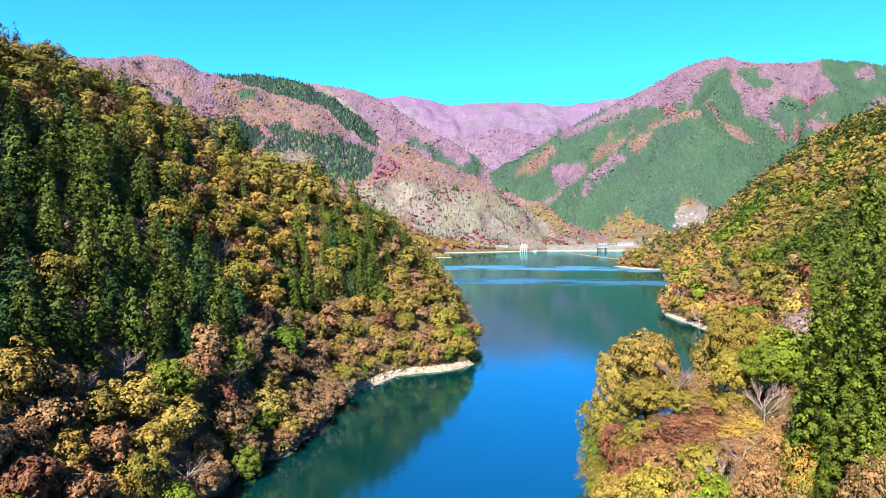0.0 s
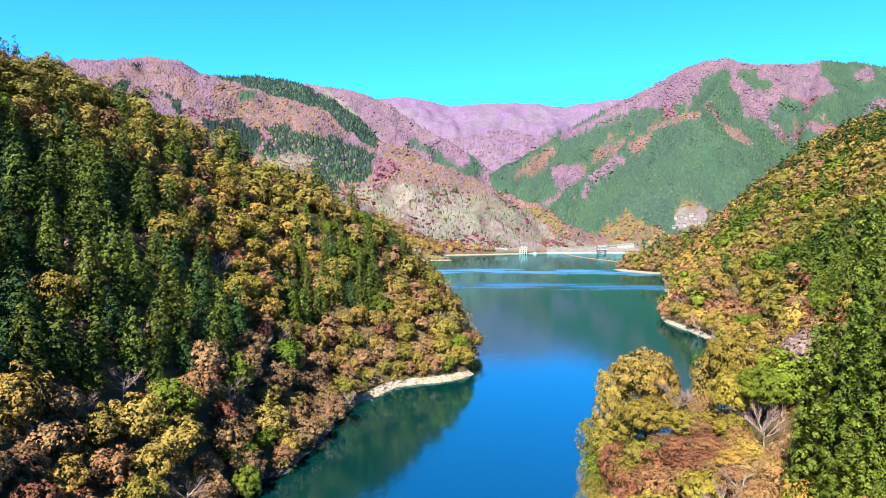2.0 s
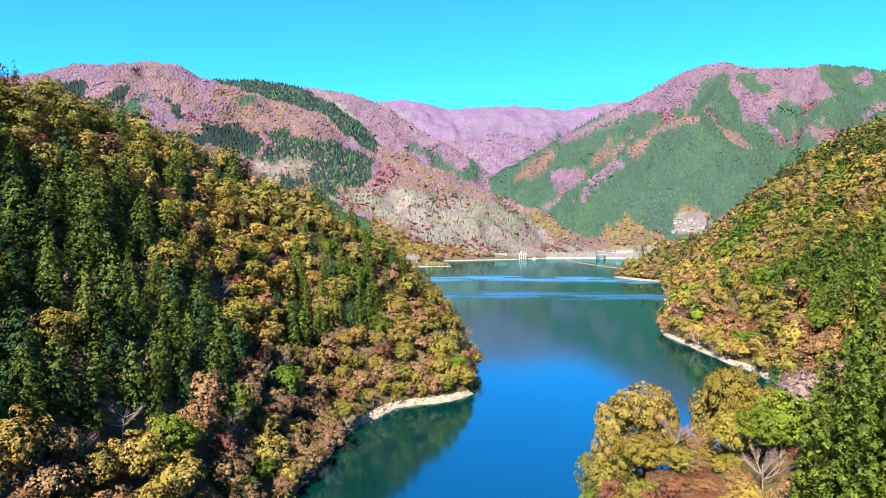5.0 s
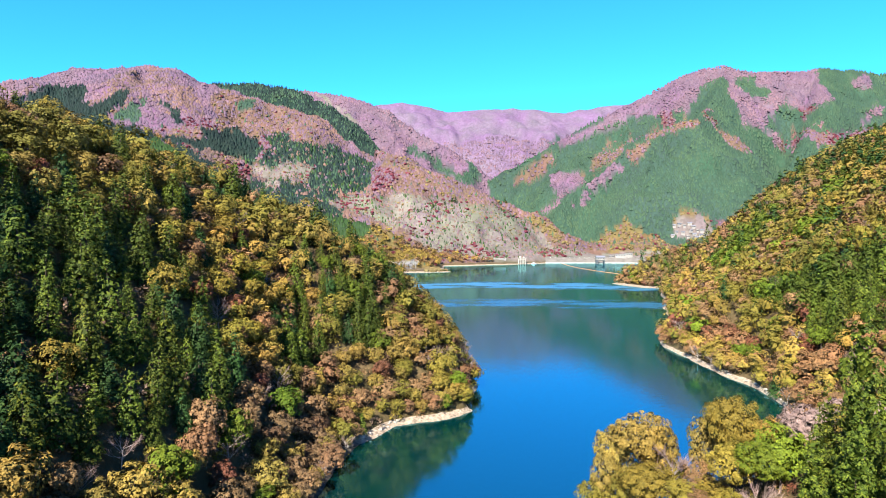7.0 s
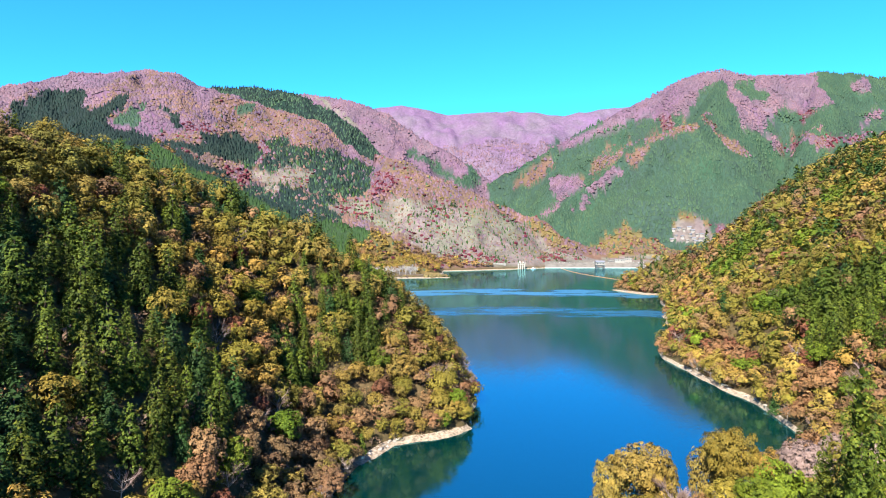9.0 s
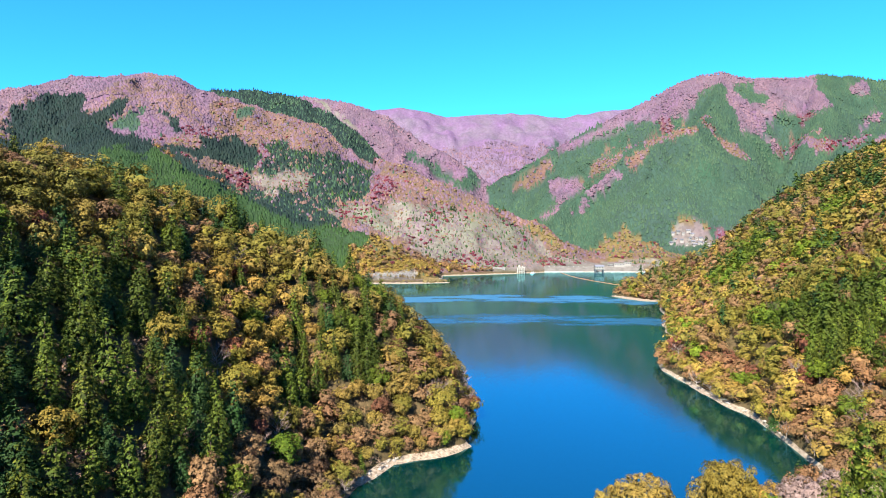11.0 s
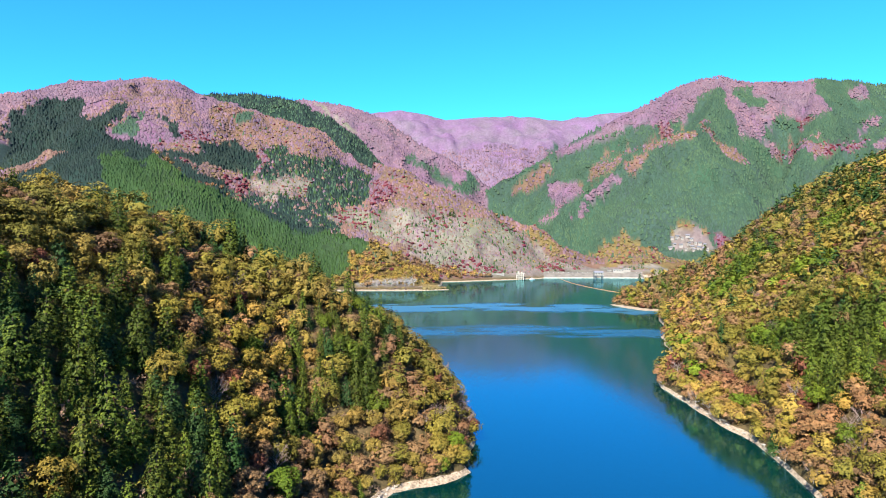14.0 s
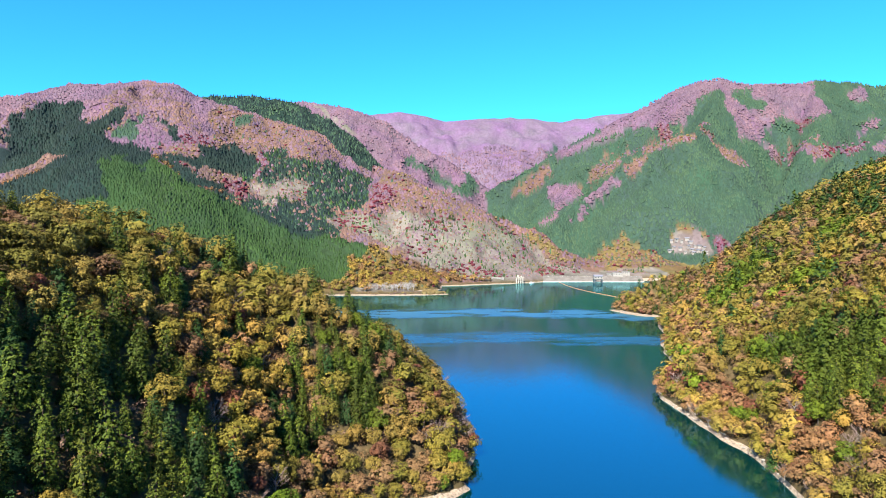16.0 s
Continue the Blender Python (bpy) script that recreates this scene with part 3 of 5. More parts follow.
def broadleaf(seed, tall, wide, count, size, lobes=60, core=0.56, low=0.06):
    """Crown and trunk of a spreading broadleaf tree: a lumpy dome of leafy clumps on a few main boughs."""
    g = np.random.default_rng(seed)
    boughs = unit(g.normal(0, 1, (6, 3)) * (1, 1, 0.5) + (0, 0, 0.45))
    lean = g.normal(0, 0.10, 2) * wide

    def reach(d):
        return 0.74 + 0.34 * (np.clip(d @ boughs.T, 0, 1) ** 5).max(1, keepdims=True)

    d = unit(g.normal(0, 1, (lobes, 3)) * (1, 1, 0.85) + (0, 0, 0.45))
    shape = np.array([wide, wide, tall * (0.98 - low) / 2])
    middle = np.array([lean[0], lean[1], tall * (0.98 + low) / 2])
    c = d * reach(d) * g.uniform(0.80, 1.0, (lobes, 1)) * shape + middle
    r = g.uniform(0.75, 1.3, lobes) * wide * 1.6 / math.sqrt(lobes)
    crown = lobes_crown(c, r, count, size, g, middle - (0, 0, tall * 0.12), 0.35 if lobes > 40 else 0.22, 0.78, 0.7 if lobes > 40 else 1.5)
    if lobes > 40:
        # looser foliage on the inner limbs
        n = count // 4
        d = unit(g.normal(0, 1, (n, 3)) + (0, 0, 0.25))
        p = d * reach(d) * g.uniform(core, 0.82, (n, 1)) * shape + middle
        crown = join([crown, leaves(p, d + (0, 0, 0.2), size * 1.35, g, False, 0.3)])
    else:
        crown = join([crown, loose((ICO_V * reach(ICO_V) * core * g.uniform(0.85, 1.1, (len(ICO_V), 1)) * shape + middle, ICO_T))])
    limbs = [tube([(0, 0, -1.5), (0.1, 0, tall * 0.25), (0.15, 0.1, tall * 0.5), (lean[0], lean[1], tall * 0.7)], [0.28, 0.2, 0.15, 0.05], 6)]
    for k in range(5):
        tip = c[k % lobes]
        mid = (0.08 * tip[0], 0.08 * tip[1], tall * (0.24 + 0.05 * k))
        limbs.append(tube([mid, (mid + tip) / 2 + (0, 0, -0.4), tip], [0.12, 0.09, 0.03], 4))
    return crown, join(limbs)


def conifer(seed, tall, wide, count, size, lobes=60, core=0.6, tuft=1.0, round_=1.1, droop=0):
    """Crown and trunk of a cedar: a full cone of rounded, drooping tufts over dark inner boughs."""
    g = np.random.default_rng(seed)
    h = np.sort(np.append(0.04 + 0.92 * (1 - np.sqrt(g.uniform(0.0, 0.99, lobes - 7))), (0.8, 0.85, 0.9, 0.94, 0.97, 0.985, 1.0)))
    ang = np.arange(lobes) * 2.4 + g.uniform(-0.5, 0.5, lobes)
    rad = wide * (1.01 - h) ** 0.72 * g.uniform(0.72, 1.0, lobes)
    c = np.column_stack([np.cos(ang) * rad, np.sin(ang) * rad, h * tall - 0.12 * rad])
    r = g.uniform(0.7, 1.3, lobes) * wide * (0.6 + 0.4 * (1 - h)) * tuft * 2.0 / math.sqrt(lobes)
    crown = lobes_crown(c, r, count, size, g, c * (0, 0, 1) - (0, 0, 0.4 * wide), 0.22, 1.05, round_)
    # looser foliage on the inner boughs
    n = count // 5
    f = 0.95 * (1 - np.sqrt(g.uniform(0, 1, n)))
    a, out = g.uniform(0, 2 * np.pi, n), wide * core * (1 - f) ** 0.72 * g.uniform(0.6, 1.2, n)
    p = np.column_stack([np.cos(a) * out, np.sin(a) * out, f * tall * 0.97 + 0.3])
    inner = leaves(p, np.column_stack([np.cos(a), np.sin(a), 0.5 + 0 * a]), size * 1.7, g, False, 0.3)
    stem = tube([(0, 0, -1.5), (0, 0, tall * 0.4), (0, 0, tall * 0.8)], [0.3, 0.2, 0.03], 6)
    if droop:
        # hanging inner sprays, their undersides turned out
        f = 0.97 * (1 - np.sqrt(g.uniform(0, 1, droop)))
        a, out = g.uniform(0, 2 * np.pi, droop), wide * core * (1.02 - f) ** 0.72 * g.uniform(0.75, 1.0, droop)
        p = np.column_stack([np.cos(a) * out, np.sin(a) * out, f * tall * 0.97])
        inner = leaves(p, np.column_stack([np.cos(a), np.sin(a), -1.0 + 0 * a]), 0.42, g, True, 0.12)
    return join([crown, inner]), stem


def bare_tree(seed, tall, wide, twigs=70):
    """Leafless crown of thin upward branches, and its trunk."""
    g = np.random.default_rng(seed)
    trunk = [tube([(0, 0, -1.5), (0.2, 0, tall * 0.3), (0.1, 0.2, tall * 0.6)], [0.17, 0.12, 0.07], 6)]
    fine = []
    for k in range(13):
        a, h = k * 2.4 + g.uniform(-0.3, 0.3), g.uniform(0.22, 0.6) * tall
        tip = np.array([math.cos(a) * wide * g.uniform(0.6, 1), math.sin(a) * wide * g.uniform(0.6, 1), h + tall * g.uniform(0.2, 0.42)])
        root = np.array([0.1, 0.1, h])
        mid = (root + tip) / 2 + g.normal(0, 0.3, 3)
        trunk.append(tube([root, mid, tip], [0.075, 0.05, 0.02], 4))
        for j in range(twigs // 13):
            p = mid + (tip - mid) * g.uniform(0, 1)
            q = p + unit(tip - root + g.normal(0, 2.2, 3) + (0, 0, 2.0)) * g.uniform(1.0, 2.4)
            fine.append(tube([p, q], [0.028, 0.007], 3))
    return join(fine), join(trunk)


def mesh_of(name, soup, material):
    v, t = soup
    me = bpy.data.meshes.new(name)
    me.from_pydata(v.tolist(), [], t.tolist())
    me.materials.append(material)
    return me


def part(name, me, parent):
    ob = new(name, me)
    ob.parent = parent
    return ob


def tree_thing(name, crown, trunk, leaf, bark, label, category="tree", group=""):
    top = new(name)
    part("crown", mesh_of("crown", crown, leaf), top)
    part("trunk", mesh_of("trunk", trunk, bark), top)
    return tagged(top, label, category, group)


LABEL = {
    "cedar": "tall dark green cedar with a narrow cone of tufted foliage",
    "pine": "dark blue-green pine with layered boughs on the slope",
    "olive": "broadleaf tree turning olive and yellow on the slope",
    "gold": "broadleaf tree in golden yellow autumn leaf",
    "rust": "broadleaf tree in rusty orange-brown autumn leaf",
    "red": "maple in deep red autumn leaf among yellow trees",
    "green": "broadleaf tree still in bright green leaf",
    "twig": "bare tree with pale grey-brown leafless branches",
}


def zone(x, y, z):
    """Shares of the species on the near slopes: one row per place, in the order of NEAR_KINDS."""
    n = len(x)
    w = np.tile(np.array([0.03, 0.05, 0.51, 0.11, 0.22, 0.03, 0.03, 0.02]), (n, 1))
    wob = fbm(x, y, 40, 3, 60) * 22
    left = x < 20 + 0 * y
    left &= y < 480
    w[left] = (0.06, 0.05, 0.40, 0.23, 0.18, 0.02, 0.04, 0.02)
    # west slope: cedars over the middle, pines along the crest, brown thicket by the water
    cedar = left & (y + wob < 196) & (z + wob * 0.6 > 25) & (z < 82 + wob * 0.5)
    w[cedar] = (0.80, 0.10, 0.05, 0.01, 0.03, 0.0, 0.0, 0.01)
    stand = left & (((x + 38) / 26) ** 2 + ((y - 268 + wob) / 45) ** 2 < 1) & (z > 22)
    w[stand] = (0.56, 0.12, 0.10, 0.12, 0.05, 0.02, 0.03, 0.0)
    crest = left & (z + wob * 0.4 > 92)
    w[crest] = (0.10, 0.14, 0.50, 0.14, 0.08, 0.02, 0.02, 0.0)
    low = left & (z + wob * 0.5 < 27) & (y < 210)
    w[low] = (0.0, 0.0, 0.05, 0.20, 0.48, 0.05, 0.04, 0.18)
    low = left & (z + wob * 0.4 < 22) & (y >= 210)
    w[low] = (0.04, 0.0, 0.16, 0.34, 0.30, 0.03, 0.05, 0.08)
    # east slope
    east = (x > 90) & (y > 150)
    for cx, cy, rx, ry in ((284, 590, 26, 60), (197, 358, 13, 22), (330, 500, 24, 40), (246, 430, 18, 34)):
        w[east & (((x - cx + wob) / rx) ** 2 + ((y - cy + wob) / ry) ** 2 < 1)] = (0.24, 0.03, 0.10, 0.05, 0.02, 0.0, 0.56, 0.0)
    w[east & (z + wob > 112)] = (0.10, 0.30, 0.28, 0.20, 0.09, 0.03, 0.0, 0.0)
    far = east & (y > 620) & (z + wob < 75)
    w[far] = (0.04, 0.07, 0.17, 0.19, 0.44, 0.07, 0.02, 0.0)
    shore = east & (z + wob * 0.5 < 24) & (y < 640)
    w[shore] = (0.02, 0.02, 0.28, 0.26, 0.22, 0.07, 0.05, 0.08)
    red_bank = shore & (y < 430)
    w[red_bank] = (0.0, 0.01, 0.20, 0.27, 0.32, 0.11, 0.04, 0.05)
    grove = east & (((x - 192) / 27) ** 2 + ((y - 290 - 0.6 * wob) / 52) ** 2 + 0.9 * lattice(np.floor(x), np.floor(y), 5) < 1.3) & (z + 0.3 * wob > 24)
    w[grove] = (0.90, 0.04, 0.02, 0.01, 0.01, 0.02, 0.0, 0.0)
    return w / w.sum(1, keepdims=True)


NEAR_KINDS = ["cedar", "pine", "olive", "gold", "rust", "red", "green", "twig"]
SIZES = {"cedar": (16.0, 3.8), "pine": (13.0, 4.2), "olive": (11.5, 5.2), "gold": (11.0, 4.9), "rust": (9.0, 4.5), "red": (8.0, 3.8), "green": (11.0, 4.8), "twig": (9.0, 4.4)}
GAP = {"cedar": 5.1, "pine": 4.6, "olive": 5.4, "gold": 5.1, "rust": 4.5, "red": 4.2, "green": 5.0, "twig": 4.4}
SINGLES = {"cedar": 160, "pine": 50, "olive": 95, "gold": 85, "rust": 85, "red": 30, "green": 35, "twig": 90}


def build(kind, seed, detail):
    """Crown and trunk of one tree; detail: 2 for a nearby one, 0 for a far one."""
    tall, wide = SIZES[kind]
    if kind == "twig":
        return bare_tree(seed, tall, wide, (39, 91, 300, 700)[detail])
    if kind in ("cedar", "pine"):
        return conifer(seed, tall, wide, (100, 400, 1550, 3000)[detail], (0.84, 0.49, 0.265, 0.22)[detail], (26, 60, 125, 190)[detail], 0.6, 1.08)
    return broadleaf(seed, tall, wide, (105, 560, 1450, 4200)[detail], (0.86, 0.42, 0.30, 0.20)[detail], (14, 36, 64, 130)[detail], (0.6, 0.56, 0.52, 0.44)[detail])


def scatter(x0, x1, y0, y1, step, seed):
    g = np.random.default_rng(seed)
    x, y = np.meshgrid(np.arange(x0, x1, step), np.arange(y0, y1, step))
    x = (x + g.uniform(-0.48, 0.48, x.shape) * step).ravel()
    y = (y + g.uniform(-0.48, 0.48, y.shape) * step).ravel()
    return x, y


def faces_camera(x, y, z, least=-0.22):
    """True on slopes turned towards the camera; plants are set only on these."""
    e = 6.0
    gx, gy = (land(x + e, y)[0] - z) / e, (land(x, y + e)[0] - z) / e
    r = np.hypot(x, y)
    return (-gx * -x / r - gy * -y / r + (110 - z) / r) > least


def packed(x, y, gap):
    """True for the places that keep their distance from those taken before them."""
    taken, keep = {}, np.zeros(len(x), bool)
    for i in range(len(x)):
        cx, cy = int(x[i] // 7), int(y[i] // 7)
        if all((x[i] - px) ** 2 + (y[i] - py) ** 2 > (0.5 * (gap[i] + pg)) ** 2 for a in (-1, 0, 1) for b in (-1, 0, 1) for px, py, pg in taken.get((cx + a, cy + b), ())):
            keep[i] = True
            taken.setdefault((cx, cy), []).append((x[i], y[i], gap[i]))
    return keep


def near_forest():
    x, y = scatter(-330, 640, 20, 900, 3.2, 11)
    keep = (np.abs(np.degrees(np.arctan2(x, y))) < 40) & (np.hypot(x, y) > 36) & (np.hypot(x, y) < 960)
    keep &= ~((x > 10) & (x < 76) & (y < 165))
    x, y = x[keep], y[keep]
    z, owner = land(x, y)
    keep = (z > np.where((y < 225) & (x < 115), 0.3, np.where(x > 115, 0.8, 1.3)) + fbm(x, y, 20, 2, 70)) & faces_camera(x, y, z, np.where((x < 0) | (z < 8), -0.6, -0.25))
    x, y, z = x[keep], y[keep], z[keep]
    g = np.random.default_rng(5)
    mixed = g.permutation(len(x))
    x, y, z = x[mixed], y[mixed], z[mixed]
    w = zone(x, y, z)
    pick = (np.cumsum(w, 1) < g.uniform(0, 1, (len(x), 1))).sum(1).clip(0, 7)
    keep = packed(x, y, np.array([GAP[k] for k in NEAR_KINDS])[pick] * np.where(np.hypot(x, y) > 480, 1.06, 1.0) * np.where((z < 8) | ((x > -85) & (x < 20) & (y > 215) & (y < 420)), 0.8, 1.0))
    x, y, z, pick = x[keep], y[keep], z[keep], pick[keep]
    dist = np.hypot(x, y)
    order = np.argsort(dist)
    single = {k: 0 for k in NEAR_KINDS}
    protos, rest = {}, {k: [] for k in NEAR_KINDS}
    for i in order:
        k = NEAR_KINDS[pick[i]]
        scale = (g.uniform(0.62, 1.35) if k == "cedar" else g.uniform(0.7, 1.25)) * (0.85 if z[i] < 8 else 1.0) * (0.98 if x[i] > 110 and z[i] > 70 else 1.08 if x[i] > 110 else 1.0) * (0.92 if k in ("cedar", "pine") and -80 < x[i] < 20 and y[i] > 225 else 0.68 if k in ("cedar", "pine") and x[i] < -100 and z[i] > 106 else 1.0)
        turn, lean = g.uniform(0, 360), g.uniform(-4, 4, 2)
        if single[k] < SINGLES[k]:
            v = single[k] % 4
            m = pose(x[i], y[i], z[i], lean[0], lean[1], turn) @ Matrix.Diagonal((scale, scale, scale * g.uniform(0.9, 1.12), 1))
            if (k, v) not in protos:
                crown, trunk = build(k, 100 + 20 * pick[i] + v, 2)
                leaf = LEAF_MAT[k] if k != "twig" else TWIGS
                t = tree_thing({"twig": "bare_tree", "cedar": "cedar_tree", "pine": "pine_tree", "red": "maple_tree"}.get(k, "broadleaf_tree"), crown, trunk, leaf, PALE_BARK if k == "twig" else BARK, LABEL[k], "tree", k + " trees of the valley side")
                protos[k, v] = t
            else:
                t = copy_thing(protos[k, v], Matrix())
            t.matrix_basis = m
            single[k] += 1
        else:
            rest[k].append((x[i], y[i], z[i], scale, radians(turn)))
    for k, rows in rest.items():
        if rows:
            rows = np.array(rows)
            away = np.hypot(rows[:, 0], rows[:, 1]) > 440
            for detail, some in ((1, rows[~away]), (0, rows[away])):
                if len(some):
                    wood_mass(k, some, [build(k, 300 + v, detail) for v in range(4)])
    # low scrub between the trees
    x, y = scatter(-150, 240, 30, 480, 5.4, 23)
    z, owner = land(x, y)
    keep = (np.hypot(x, y) > 105) & ~((x > 10) & (x < 76) & (y < 165)) & (np.abs(np.degrees(np.arctan2(x, y))) < 40) & (np.hypot(x, y) > 36) & (z > np.where((y < 225) & (x < 115), 0.5, 1.2)) & (z < np.where((y > 230) & (x > 20), 14, 60)) & faces_camera(x, y, z)
    x, y, z = x[keep], y[keep], z[keep]
    for j, k in enumerate(("rust", "olive", "twig_scrub")):
        sel = np.arange(len(x)) % 3 == j
        rows = np.column_stack([x[sel], y[sel], z[sel], g.uniform(1.4, 3.0, sel.sum()), g.uniform(0, 6.28, sel.sum())])
        wood_mass("twig" if k == "twig_scrub" else k, rows, [scrub(70 + 5 * j + v) for v in range(3)], name="undergrowth", label="low brown and olive scrub between the trees")
    # finer bushes on the promontory
    x, y = scatter(22, 74, 50, 160, 3.8, 29)
    z = land(x, y)[0]
    keep = z > 1.0
    x, y, z = x[keep], y[keep], z[keep]
    for j, k in enumerate(("rust", "olive", "red", "twig")):
        sel = g.integers(0, 4, len(x)) == j
        rows = np.column_stack([x[sel], y[sel], z[sel], g.uniform(0.9, 1.7, sel.sum()), g.uniform(0, 6.28, sel.sum())])
        wood_mass(k, rows, [scrub(170 + 5 * j + v, 230, 0.11) for v in range(3)], name="undergrowth", label="fine brown and olive bushes on the promontory")


def scrub(seed, n=70, size=0.20):
    g = np.random.default_rng(seed)
    d = unit(g.normal(0, 1, (n, 3)) + (0, 0, 0.8))
    return leaves(d * (1.3, 1.3, 0.9) * g.uniform(0.6, 1.1, (n, 1)) + (0, 0, 0.5), d, size, g, False, 0.8), None


def wood_mass(kind, rows, kinds, mat=None, name="woodland", label=None):
    """One mesh of many trees that nobody would count."""
    g = np.random.default_rng(len(rows))
    vs, ts, tint, k = [], [], [], 0
    for j, (crown, trunk) in enumerate(kinds):
        v, t = join([crown, trunk]) if kind == "twig" and trunk is not None else crown
        sel = rows[j::len(kinds)]
        if not len(sel):
            continue
        c, s = np.cos(sel[:, 4])[:, None], np.sin(sel[:, 4])[:, None]
        sc = sel[:, 3][:, None]
        px = sel[:, 0][:, None] + sc * (v[None, :, 0] * c - v[None, :, 1] * s)
        py = sel[:, 1][:, None] + sc * (v[None, :, 0] * s + v[None, :, 1] * c)
        pz = sel[:, 2][:, None] + sc * v[None, :, 2] * g.uniform(0.85, 1.2, (len(sel), 1))
        vs.append(np.stack([px, py, pz], -1).reshape(-1, 3))
        ts.append((t[None] + (k + len(v) * np.arange(len(sel)))[:, None, None]).reshape(-1, 3))
        tint.append(np.repeat(g.uniform(0, 1, len(sel)), len(v)))
        k += len(v) * len(sel)
    v, t, q = np.concatenate(vs), np.concatenate(ts), np.concatenate(tint)
    me = bpy.data.meshes.new(name)
    me.vertices.add(len(v))
    me.vertices.foreach_set("co", v.astype(np.float32).ravel())
    me.loops.add(len(t) * 3)
    me.loops.foreach_set("vertex_index", t.astype(np.int32).ravel())
    me.polygons.add(len(t))
    me.polygons.foreach_set("loop_start", np.arange(0, len(t) * 3, 3, dtype=np.int32))
    me.polygons.foreach_set("loop_total", np.full(len(t), 3, dtype=np.int32))
    a = me.attributes.new("tint", "FLOAT", "POINT")
    a.data.foreach_set("value", q.astype(np.float32))
    if kind in FAR_LEAF:
        me.polygons.foreach_set("use_smooth", np.ones(len(t), bool))
    me.update()
    me.validate()
    me.materials.append(mat or STUFF_MAT[kind])
    return tagged(new(name, me), label or LABEL.get(kind, "autumn woodland on far slopes") + ", massed", "woodland", kind="stuff")


def far_cone(seed, tall=6.6):
    g = np.random.default_rng(seed)
    k, parts = 4, []
    for base, top, r in ((-3.2, tall, 3.3),):
        a = np.arange(k) * 2 * np.pi / k + g.uniform(0, 1)
        ring = np.column_stack([np.cos(a) * r, np.sin(a) * r, np.full(k, base)]) * g.uniform(0.8, 1.2, (k, 1))
        parts.append((np.append(ring, [[0, 0, top]], 0), np.array([(j, (j + 1) % k, k) for j in range(k)])))
    return join(parts), None


def far_ball(seed):
    g = np.random.default_rng(seed)
    v = np.array([(1, 0, -1.3), (0, 1, -1.3), (-1, 0, -1.3), (0, -1, -1.3), (0, 0, 1), (0.45, 0.45, 0.3)], float)
    t = np.array([(0, 5, 4), (5, 1, 4), (1, 2, 4), (2, 3, 4), (3, 0, 4), (0, 1, 5)])
    return (v * g.uniform(0.75, 1.25, (6, 1)) * (3.9, 3.9, 2.3), t), None


def far_bush(seed):
    """A rugged crown of many facets."""
    g = np.random.default_rng(seed)
    keep = ICO_V[ICO_T].mean(1)[:, 2] > -0.75
    return loose((ICO_V * g.uniform(0.55, 1.35, (len(ICO_V), 1)) * (2.9, 2.9, 2.1) + (0, 0, 0.2), ICO_T[keep])), None


